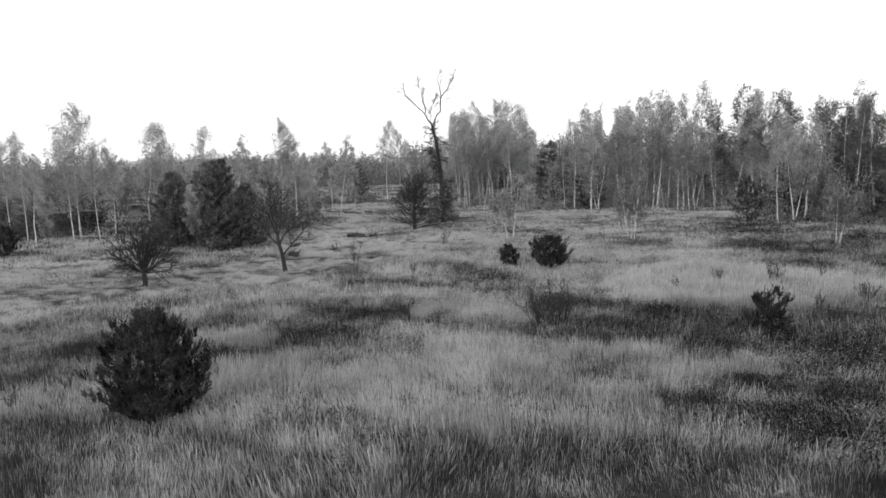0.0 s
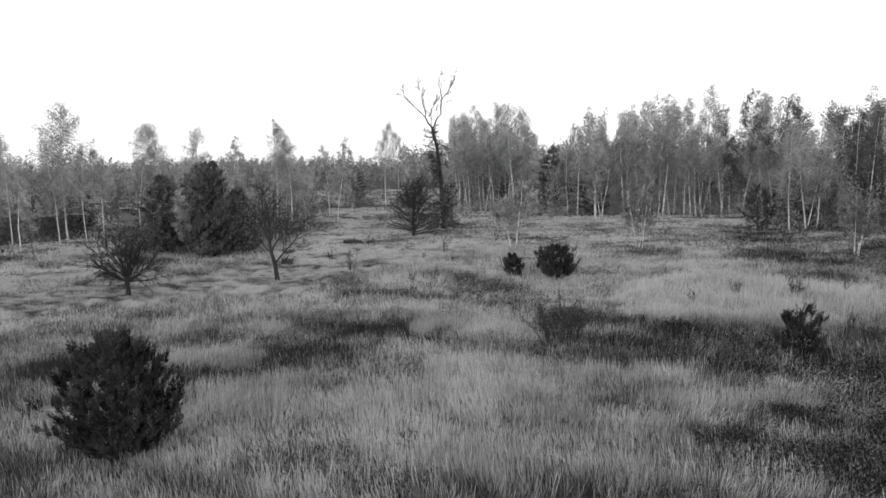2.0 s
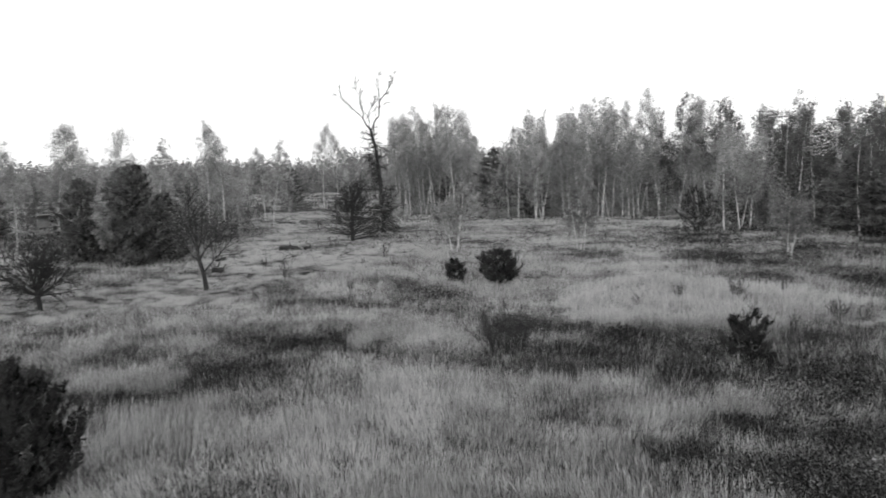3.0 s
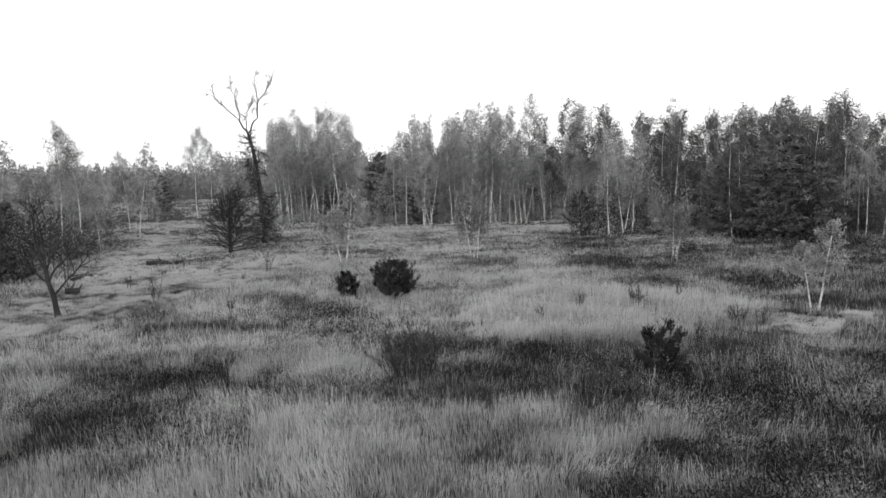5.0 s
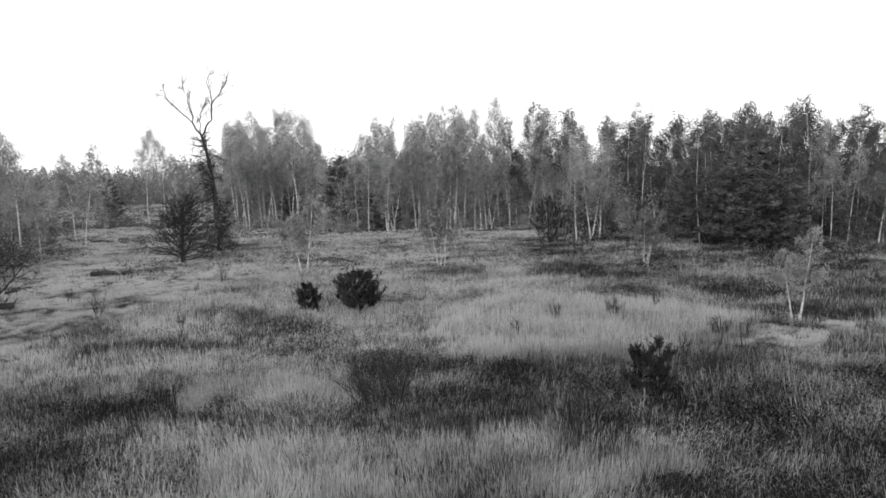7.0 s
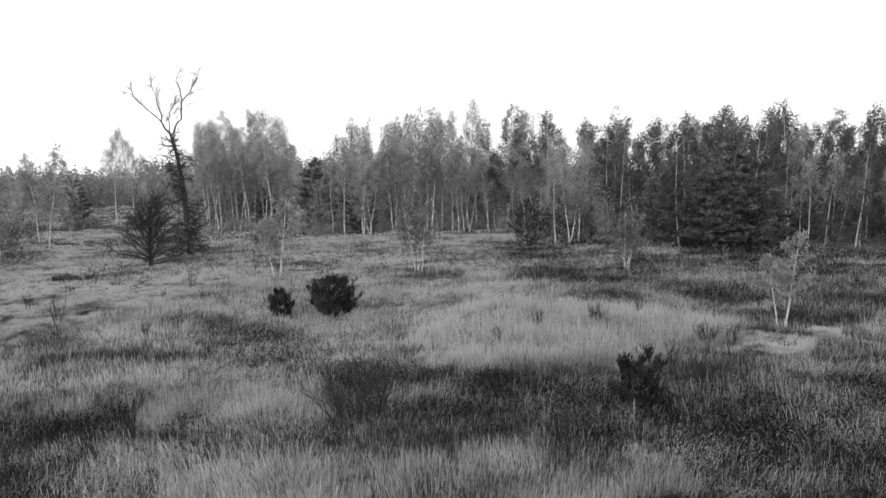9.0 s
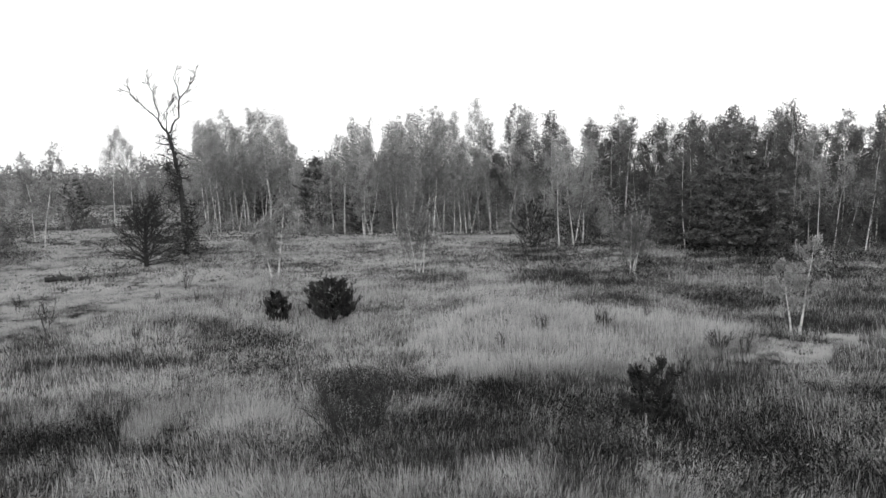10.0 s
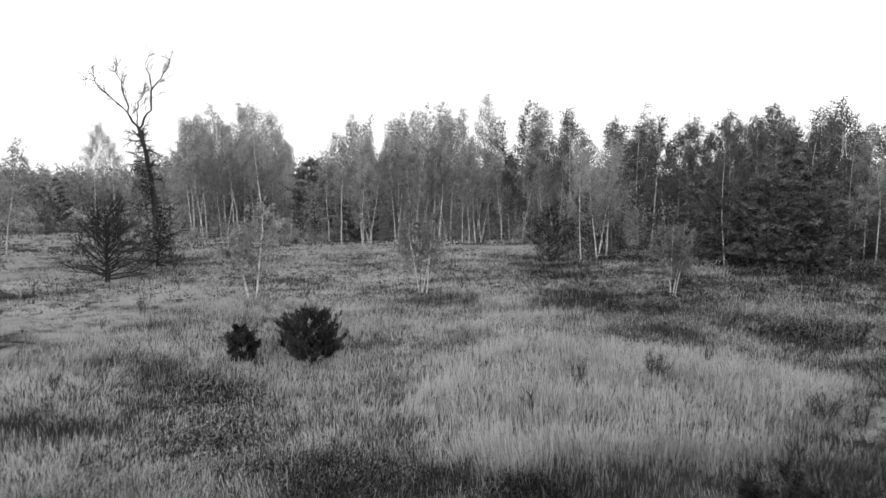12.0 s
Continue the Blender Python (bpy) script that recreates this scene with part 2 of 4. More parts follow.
def bed(x, y, beds):
    """How far inside the beds a place lies, in metres, ragged at the rims. A bed is a line from x, y to x, y, its half width and how thick the plants may stand."""
    best = np.full(x.shape, -99.0)
    for ax, ay, bx, by, half, cap in beds:
        dx, dy = bx - ax, by - ay
        f = np.clip(((x - ax) * dx + (y - ay) * dy) / (dx * dx + dy * dy), 0, 1)
        best = np.maximum(best, np.minimum(cap, half - np.hypot(x - ax - f * dx, y - ay - f * dy)))
    return best + 2.6 * (value_noise(x, y, 3.0) - 0.5) + 1.6 * (value_noise(x + 40, y, 1.1) - 0.5)


def field(x, y, corners):
    """How far inside a field with these corners, clockwise, a place lies, in metres."""
    best = np.full(x.shape, 9.0)
    for (ax, ay), (bx, by) in zip(corners, corners[1:] + corners[:1]):
        best = np.minimum(best, ((y - ay) * (ax - bx) + (x - ax) * (by - ay)) / math.hypot(bx - ax, by - ay))
    return best + 1.5 * (value_noise(x, y, 2.4) - 0.5) + 1.0 * (value_noise(x + 40, y, 0.9) - 0.5)


def sow(seed, near, far, per_m2, left=-37, right=45):
    """Tufted places over a stretch of the meadow, as a fan that opens ahead of the place where the flight begins."""
    rng = np.random.default_rng(seed)
    area = math.radians(right - left) / 2 * (far * far - near * near)
    each = 7 if near < 100 else 5
    tufts = int(area * per_m2 / each)
    r = np.sqrt(rng.uniform(near * near, far * far, tufts))
    a = np.radians(rng.uniform(left, right, tufts))
    x, y = np.repeat(r * np.sin(a), each), np.repeat(r * np.cos(a), each)
    spread = 0.11 + 0.0012 * near
    own = np.repeat(rng.random(tufts), each)
    dx, dy = rng.normal(0, spread, len(x)), rng.normal(0, spread, len(x))
    return x + dx, y + dy, own, np.arctan2(dy, dx), rng


def blades(x, y, out, rng, tall, wide, lean, headed=0.0):
    """One blade or stalk at each place. A share of them are upright stalks with a seed head near the top."""
    n = len(x)
    z = ground_at(x, y) - 0.04
    head = rng.random(n) < headed
    h = tall * rng.uniform(0.55, 1.2, n) * np.where(head, 1.35, 0.85)
    w = wide * rng.uniform(0.6, 1.4, n) * np.where(head, 1.3, 1.0)
    belly = np.where(head, 0.82, 0.5)
    face = rng.uniform(0, 2 * math.pi, n)
    fx, fy = np.cos(face) * w / 2, np.sin(face) * w / 2
    bend = lean * rng.uniform(0.1, 1.0, n) * h * np.where(head, 0.5, 1.0)
    # tufts splay outwards, and the wind lays whole patches over
    wind = 9.0 * value_noise(x, y, 5.0) - 3.5
    push = 0.55 * value_noise(x + 70, y, 2.2)
    way = out + rng.normal(0, 0.5, n)
    bx, by = (np.cos(way) * 0.75 + np.cos(wind) * push) * bend, (np.sin(way) * 0.75 + np.sin(wind) * push) * bend
    P = lambda dx, dy, dz: np.stack([x + dx, y + dy, z + dz], axis=-1)
    if headed:
        k = belly ** 1.6
        rows = [P(0 * x, 0 * x, 0), P(bx * k + fx, by * k + fy, h * belly), P(bx, by, h)]
    else:
        rows = [P(-fx, -fy, 0), P(fx, fy, 0), P(bx, by, h)]
    return np.stack(rows, axis=1).reshape(-1, 3), np.arange(3 * n).reshape(n, 3), head


def herb_leaves(x, y, rng, tall, size):
    """Small leaves held at all angles through the height of low bushy herbs."""
    n = len(x)
    c = np.stack([x, y, ground_at(x, y) + tall * rng.uniform(0.05, 1.0, n)], axis=-1)
    a, b = rng.normal(size=(n, 3)), rng.normal(size=(n, 3))
    a[:, 2] = np.abs(a[:, 2]) + 0.3
    a *= (size * rng.uniform(0.6, 1.5, n) / np.linalg.norm(a, axis=1))[:, None]
    b = np.cross(a, b)
    b *= (0.2 * np.linalg.norm(a, axis=1) / (np.linalg.norm(b, axis=1) + 1e-9))[:, None]
    rows = [c - a / 2 - b, c - a / 2 + b, c + a / 2]
    return np.stack(rows, axis=1).reshape(-1, 3), np.arange(3 * n).reshape(n, 3)


def grass_object(name, label, category, mat, batches):
    """One sheet of plants from several batches of triangles."""
    verts, tris, chance, base = [], [], [], 0
    for v, p, own in batches:
        tris.append(p + base)
        verts.append(v)
        chance.append(np.repeat(own, 3))
        base += len(v)
    me = np_mesh(name, np.concatenate(verts), np.concatenate(tris))
    me.attributes.new("tuft", "FLOAT", "POINT").data.foreach_set("value", np.concatenate(chance).astype(np.float32))
    return tagged(part(name, me, mat), label, category, kind="stuff")


meadow, pale, herb, short = [], [], [], []
#        near far  per m2 wide  height and pale share
BANDS = [(16, 48, 430, 0.014, 1.0, 0.0), (48, 78, 185, 0.032, 0.95, 0.04), (78, 112, 58, 0.075, 0.85, 0.12), (112, 150, 13, 0.15, 0.8, 0.13), (150, 260, 3.2, 0.24, 0.9, 0.07)]
for band, (near, far, per_m2, wide, low, pale_share) in enumerate(BANDS):
    x, y, own, out, rng = sow(100 + band, near, far, per_m2, *((-37, 45 if near < 70 else 50) if near < 150 else (-30, 16)))
    # shade under the woods is sown as dark herbs, together with the herb beds
    h_in, s_in = bed(x, y, HERB_BEDS + FAR_BEDS + WOOD_SHADE_BEDS), bed(x, y, SHORT_BEDS)
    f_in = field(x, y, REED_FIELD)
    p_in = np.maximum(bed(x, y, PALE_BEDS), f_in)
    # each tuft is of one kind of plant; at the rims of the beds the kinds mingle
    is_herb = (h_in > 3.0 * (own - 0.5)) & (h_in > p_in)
    is_pale = ~is_herb & (p_in > 1.8 * (own - 0.5))
    is_short = ~is_herb & ~is_pale & (s_in > 0.0)
    rest = ~(is_herb | is_pale | is_short)
    lush = (0.4 + 0.8 * value_noise(x, y, 4.5)) * (0.65 + 0.7 * own) + 0.25 * value_noise(x + 9, y, 0.8)
    green = np.clip(bed(x, y, GREEN_BEDS) / 4 + 0.5, 0, 1)
    tone = 0.18 * own + pale_share + 0.36 * value_noise(x, y, 0.7) + 0.60 * value_noise(x / 1.6, y, 1.9) + 0.34 * value_noise(x / 1.4 + 23, y, 6.0) - 0.21 - 0.34 * green * ~is_short
    # grazed turf stands in small humps, their shading painted: tops paler, hollows darker
    hump = value_noise(x * 0.7, y, 0.5)
    tone = np.where(is_short, tone + 0.85 * (hump - 0.42), tone)
    # the reed grass stands tallest and palest along its western rim
    rim = np.exp(-((f_in - 0.5) / 0.7) ** 2) * ((x < 20) & (y > 49))
    tone = tone + 0.45 * rim * is_pale
    stalks = (0.3, 0.15, 0, 0, 0)[band]
    for store, pick, tall, wider, lean, headed in ((meadow, rest, 0.46 * lush * low, 1.0, 0.62, stalks), (pale, is_pale, (0.42 + 0.26 * lush + 0.2 * rim) * low, 0.95, 0.4, stalks), (short, is_short, 0.14 + 0.28 * hump, 2.7, 1.0, 0.0)):
        if pick.any():
            v, p, head = blades(x[pick], y[pick], out[pick], rng, tall[pick], wide * wider, lean, headed)
            store.append((v, p, tone[pick] + 0.20 * head - 0.03))
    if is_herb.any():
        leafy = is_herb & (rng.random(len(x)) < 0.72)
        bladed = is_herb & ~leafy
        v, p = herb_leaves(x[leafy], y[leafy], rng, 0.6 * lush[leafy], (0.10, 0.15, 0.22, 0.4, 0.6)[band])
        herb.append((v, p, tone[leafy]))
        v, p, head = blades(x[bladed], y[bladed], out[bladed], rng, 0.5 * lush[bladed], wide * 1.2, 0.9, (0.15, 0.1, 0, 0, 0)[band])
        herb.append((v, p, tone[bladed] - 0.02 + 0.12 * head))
# the same meadow goes on round the place where the flight begins, thinner sown
x, y, own, out, rng = sow(110, 0.5, 26, 40, -180, 180)
ring = (np.hypot(x, y) < 16) | (np.abs(np.degrees(np.arctan2(x, y)) - 4) > 41)
x, y, own, out = x[ring], y[ring], own[ring], out[ring]
v, p, head = blades(x, y, out, rng, 0.4 * (0.5 + own), 0.06, 0.75)
meadow.append((v, p, 0.1 + 0.3 * own + 0.5 * value_noise(x, y, 2.0)))
grass_object("meadow_grass", "tall dry tufted meadow grass with pale seed stalks", "grass", MEADOW, meadow)
grass_object("reed_grass", "dense pale reed grass standing waist high in patches", "grass", PALE, pale)
grass_object("dark_herbs", "dark withered herbs and heather in low patches, also laid as shade under the woods", "herbs", HERB, herb)
grass_object("short_turf", "short lumpy grazed turf of pale dry tufts", "grass", SHORT, short)

# ---- birches ----


def birch_model(seed, H, clear, spread, leaves, size, bark, leaf, lean=0.03, stems=1, name="birch_tree", label="", group="", light=False, thick=0.0060, weep=1.0, apart=0.12):
    """A birch with one or more slim stems, rising branches that droop at their ends, and a thin crown of small leaves."""
    rng, nrg = random.Random(seed), np.random.default_rng(seed)
    root = thing(name, label, "tree", group)
    trunk, boughs, spots = Wood(), Wood(), []
    for k in range(stems):
        az = rng.uniform(0, 6.28) if stems == 1 else 6.28 * k / stems + rng.uniform(-0.4, 0.4)
        tilt = rng.uniform(0.2, 1.0) * lean if stems == 1 else lean * rng.uniform(0.8, 1.3)
        h = H * (1 if k == 0 else rng.uniform(0.75, 0.95))
        pts = path_of(rng, Vector((apart * k * math.cos(az), apart * k * math.sin(az), -0.15)), Vector((math.cos(az) * tilt, math.sin(az) * tilt, 1)), h, 9, 0.036, 0.05)
        r0 = max(0.05, thick * h)
        trunk.limb(pts, [max(0.012, r0 * (1 - i / 9) ** 0.8 * (1.25 if i == 0 else 1)) for i in range(10)], 7)
        n = int((24 if light else 38) / stems ** 0.5)
        for i in range(n):
            s = (i + rng.random()) / n
            f = clear + (0.985 - clear) * s
            start = along(pts, f)
            az2 = rng.uniform(0, 6.28)
            up = 0.75 + 1.1 * s
            length = spread * h * (0.35 + 0.65 * min(1, s * 3.5)) * (1 - s) ** 0.7 * rng.uniform(0.65, 1.2) + 0.3
            line = path_of(rng, start, Vector((math.cos(az2), math.sin(az2), up)), length, 2 if light else 4, 0.10, -0.26 if light else -0.13)
            boughs.limb(line, taper(max(0.014, r0 * 0.36 * (1 - s * 0.7)), 0.007, len(line)), 3)
            for _ in range(max(1, int(leaves / stems * length / (spread * h) / n * 2.2 / 6 + rng.random()))):
                # a spray of six leaves on one hanging twig
                p = along(line, rng.uniform(0.25, 1.0) ** 0.75)
                hang = min(rng.expovariate(1 / (0.04 * h * weep)), 0.10 * h * weep) if rng.random() < 0.4 + 0.15 * weep else 0
                tx, ty = p.x + rng.gauss(0, 0.014 * h), p.y + rng.gauss(0, 0.014 * h)
                for _ in range(6):
                    spots.append((tx + rng.gauss(0, 0.009 * h), ty + rng.gauss(0, 0.009 * h), max(0.8 * h * clear, p.z - hang + rng.gauss(0, 0.018 * h))))
        for _ in range(5):
            start = along(pts, rng.uniform(0.25, 0.5) * (0.4 + clear))
            az2 = rng.uniform(0, 6.28)
            line = path_of(rng, start, Vector((math.cos(az2), math.sin(az2), 0.4)), rng.uniform(0.03, 0.07) * h, 3, 0.15, 0.0)
            boughs.limb(line, taper(0.018, 0.005, 4), 3)
    stem = part("trunk", trunk.mesh("trunk"), bark, root)
    tagged(part("branch_network", boughs.mesh("branches"), PALE_TWIG, stem), kind="stuff")
    part("crown", leaf_mesh("crown", spots, size * 1.5, nrg, 0.4, 0.5, 3), leaf, root)
    return root


def plant(model, x, y, height, model_height, rng, used):
    """Stand a copy of the model on the ground; the first call of each model moves the model itself."""
    k = height / model_height
    m = Matrix.Translation(on_ground(x, y)) @ pose(0, 0, 0, rng.uniform(-1.5, 1.5), rng.uniform(-1.5, 1.5), rng.uniform(0, 360)) @ Matrix.Diagonal((k * rng.uniform(0.9, 1.15), k * rng.uniform(0.9, 1.15), k, 1))
    if model.name in used:
        return copy_thing(model, m)
    used.add(model.name)
    model.matrix_basis = m
    return model


WOOD_GROUP = "birches of the wood"
TALL_LABEL, YOUNG_LABEL = "tall slim birch with white bark and thinning yellow leaves", "young birch with thin stem and sparse autumn leaves"
TALL = [birch_model(10 + i, 20, 0.32 + 0.05 * (i % 4), 0.22, 7600, 0.14, BIRCH_BARK, MID_LEAF if i < 4 else BIRCH_LEAF, lean=0.06, label=TALL_LABEL, group=WOOD_GROUP) for i in range(7)]
YOUNG = [birch_model(30 + i, 12, 0.22 + 0.05 * (i % 3), 0.20, 2800, 0.15, BIRCH_BARK if i % 2 else GREY_BARK, BIRCH_LEAF, lean=0.08, label=YOUNG_LABEL, group=WOOD_GROUP) for i in range(4)]
BACK = [birch_model(80 + i, 20, 0.10 + 0.04 * (i % 4), 0.25, 3900, 0.19, GREY_BARK if i % 3 else BIRCH_BARK, MID_LEAF if i < 4 else BIRCH_LEAF, lean=0.08, label=TALL_LABEL, group=WOOD_GROUP, light=True) for i in range(6)]
DARK = [birch_model(95 + i, 18, 0.12 + 0.05 * i, 0.28, 5400, 0.165, BIRCH_BARK if i else GREY_BARK, DULL_LEAF, lean=0.06, label="tall dense tree with dull foliage and slim pale trunk", group="leafy trees of the wood", name="leafy_tree", light=True) for i in range(4)]
FULL = [birch_model(50 + i, 15, 0.06, 0.26, 3000, 0.20, GREY_BARK, DULL_LEAF, lean=0.06, name="leafy_tree", label="grey-barked leafy tree with dense dull foliage low down", group="leafy trees of the wood", light=True) for i in range(5)]

used, rng = set(), random.Random(5)
#  x, y, height of trees that stand singly or in the front row of the woods
FRONT_TALL = [(37.5, 140, 21), (32.4, 113.2, 18.6), (40.8, 126, 20), (39, 115.7, 20), (42.2, 114, 19.2), (48.4, 114, 19.5), (56, 116, 20), (48.6, 95.2, 17), (54.2, 82, 14), (58, 86.3, 13.5), (68.7, 79.3, 15.5), (69.7, 78.6, 15), (71.2, 72, 15.5),
              (75, 66, 15.5), (33, 114.5, 17), (35, 116, 19), (28, 118, 18), (45, 112, 20), (51, 110, 19), (24, 119, 16), (62, 90, 17), (2.6, 144, 19.8), (4.3, 136, 20.6), (7.2, 138.6, 21), (9.4, 127.2, 20.3), (11.6, 134, 20), (-0.4, 134.6, 19), (1.5, 131, 17), (6, 131, 18),
              (-54.8, 85, 12), (-51.6, 88, 13), (-47.7, 87.4, 12), (-47, 90, 12), (-58.6, 89.2, 14), (-63.3, 92.8, 14), (-48.6, 103.7, 16.5), (-45.6, 103.2, 16.5), (-39.4, 101.7, 15.5), (-26.5, 98.9, 15), (-24.5, 99.5, 14), (-16.9, 154, 18), (-14, 153, 16)]
FRONT_YOUNG = [(20.7, 108.9, 12), (17.7, 117.4, 12.8), (19.8, 119.6, 12.5), (-48.2, 77.3, 7.7), (-29.5, 74.6, 12), (-20.8, 115.5, 13.5), (-23.5, 123, 13), (-23, 102, 8), (-19.3, 122, 5.6), (-33, 98, 13)]
WEEPING = birch_model(76, 18.5, 0.24, 0.34, 15000, 0.14, BIRCH_BARK, BIRCH_LEAF, lean=0.03, weep=2.6, label="large weeping birch with a broad hanging crown", group=WOOD_GROUP)
LIGHT = [birch_model(61 + i, 14, 0.30, 0.27, 5200, 0.13, BIRCH_BARK, MID_LEAF, lean=0.12, stems=1 + i, label="slender birch with white stem and fine light crown", group=WOOD_GROUP) for i in range(2)]
SLIM = [birch_model(65 + i, 17, 0.50, 0.20, 1900, 0.19, BIRCH_BARK, MID_LEAF, lean=0.09, label="very slim white birch stem with a small high crown", group=WOOD_GROUP, light=True) for i in range(4)]
for i, (x, y, h) in enumerate([(41.6, 90.2, 13.5), (44.0, 90.8, 14.2), (46.2, 92.4, 14.6), (28.4, 112.5, 13), (36.8, 110.5, 13), (50.4, 99.5, 14), (13.0, 123.0, 12), (22.6, 113.5, 12)]):
    plant(LIGHT[i % 2], x, y, h, 14, rng, used)
slim_rng = random.Random(31)
for i in range(26):
    f = (i + slim_rng.random()) / 26
    plant(SLIM[i % 4], 19 + 33 * f, 119.0 - 9 * f + slim_rng.uniform(-4.5, 1), slim_rng.uniform(12, 17.5), 17, slim_rng, used)
for i in range(10):
    plant(SLIM[i % 4], slim_rng.uniform(-1, 13), slim_rng.uniform(128, 134), slim_rng.uniform(13, 17), 17, slim_rng, used)
for i in range(12):
    plant(SLIM[i % 4], 66 + 20 * i / 12 + slim_rng.random(), 77 - 16 * i / 12 + slim_rng.uniform(-1, 2), slim_rng.uniform(9, 12.5), 17, slim_rng, used)
for i in range(7):
    plant(DARK[i % 4], 78 + 2.6 * i + slim_rng.random(), 74 - 2.6 * i + slim_rng.uniform(0, 3), slim_rng.uniform(15.5, 18), 18, slim_rng, used)
plant(WEEPING, -52.6, 91.5, 18.3, 18.5, rng, used)
WEEPING.matrix_basis = WEEPING.matrix_basis @ Matrix.Diagonal((1.25, 1.25, 1, 1))
for x, y, h in FRONT_TALL:
    models, tall = (DARK, 18) if x > 41 and y < 118 and rng.random() < 0.85 else (TALL[:4] if x > 15 else TALL[4:], 20)
    plant(rng.choice(models), x, y, h, tall, rng, used)
for x, y, h in FRONT_YOUNG:
    plant(rng.choice(YOUNG), x, y, h, 12, rng, used)


def fill(count, corner, along_edge, deep, seed, mix, gap=2.3):
    """Trees at random over a slanting block of wood that begins at corner."""
    r, placed = random.Random(seed), []
    tries = 0
    while len(placed) < count and tries < count * 40:
        tries += 1
        u, v = r.random(), r.random()
        x, y = corner[0] + along_edge[0] * u + deep[0] * v, corner[1] + along_edge[1] * u + deep[1] * v
        if all((x - a) ** 2 + (y - b) ** 2 > gap * gap for a, b in placed):
            placed.append((x, y))
            models, low, high, tall = r.choice(mix if v > 0.3 else mix[:2])
            plant(r.choice(models), x, y, r.uniform(low, high), tall, r, used)


T, TC, Y, F = (BACK[:4], 16, 21, 20), (BACK[4:], 16, 21, 20), (YOUNG, 9, 13, 12), (FULL, 8, 14, 15)
fill(42, (18, 121), (40, -6), (10, 28), 1, [T, TC, T, TC, Y, Y])
fill(48, (48, 98), (22, -18), (22, 24), 2, [(DARK, 17, 19.6, 18), (DARK, 17, 19.6, 18), (DARK, 17, 19.6, 18), T, F], 2.0)
T2, F2 = (DARK, 16.6, 19.2, 18), (FULL, 11, 16, 15)
fill(54, (68, 82), (26, -24), (24, 20), 3, [T2, T2, T2, F2, F2])
fill(32, (-3, 136), (17, -2), (4, 30), 4, [TC, TC, TC, F])
LT, LY, LF = (BACK[4:], 9, 12, 20), (YOUNG, 7, 10, 12), (FULL, 7, 10, 15)
fill(18, (-78, 94), (22, 2), (-6, 30), 5, [LT, LY, LF, LF])
fill(26, (-47, 97), (22, 4), (-6, 34), 8, [LT, LY, LF, LF])
fill(12, (-62, 118), (20, 2), (-4, 14), 9, [LF, LF], 3.0)
fill(26, (-58, 134), (52, 6), (-4, 50), 6, [LT, LF, LY], 4.0)
fill(14, (13, 150), (26, 0), (0, 50), 7, [F, (FULL, 8, 11, 15)], 4.0)

# ---- pines ----


def needle_mesh(name, shoots, rng, count, long, wide):
    """Needles all round each shoot: a shoot is a foot, a tip."""
    a = np.array([[*p] for p, q in shoots])
    b = np.array([[*q] for p, q in shoots])
    n = len(a)
    foot, tip = np.repeat(a, count, 0), np.repeat(b, count, 0)
    axis = tip - foot
    length = np.linalg.norm(axis, axis=1, keepdims=True)
    axis = axis / length
    side = np.cross(axis, rng.normal(size=axis.shape))
    side /= np.linalg.norm(side, axis=1, keepdims=True) + 1e-9
    f = rng.uniform(0.05, 1.0, (n * count, 1))
    root = foot + axis * length * f
    way = axis * rng.uniform(0.4, 1.1, (n * count, 1)) + side * (1.05 - 0.6 * f)
    way /= np.linalg.norm(way, axis=1, keepdims=True)
    across = np.cross(way, rng.normal(size=way.shape))
    across /= np.linalg.norm(across, axis=1, keepdims=True) + 1e-9
    size = long * rng.uniform(0.7, 1.2, (n * count, 1))
    v = np.stack([root - across * wide / 2, root + across * wide / 2, root + way * size], axis=1).reshape(-1, 3)
    return clump_tone(np_mesh(name, v, np.arange(3 * n * count).reshape(-1, 3)), foot, 3, 0.28)


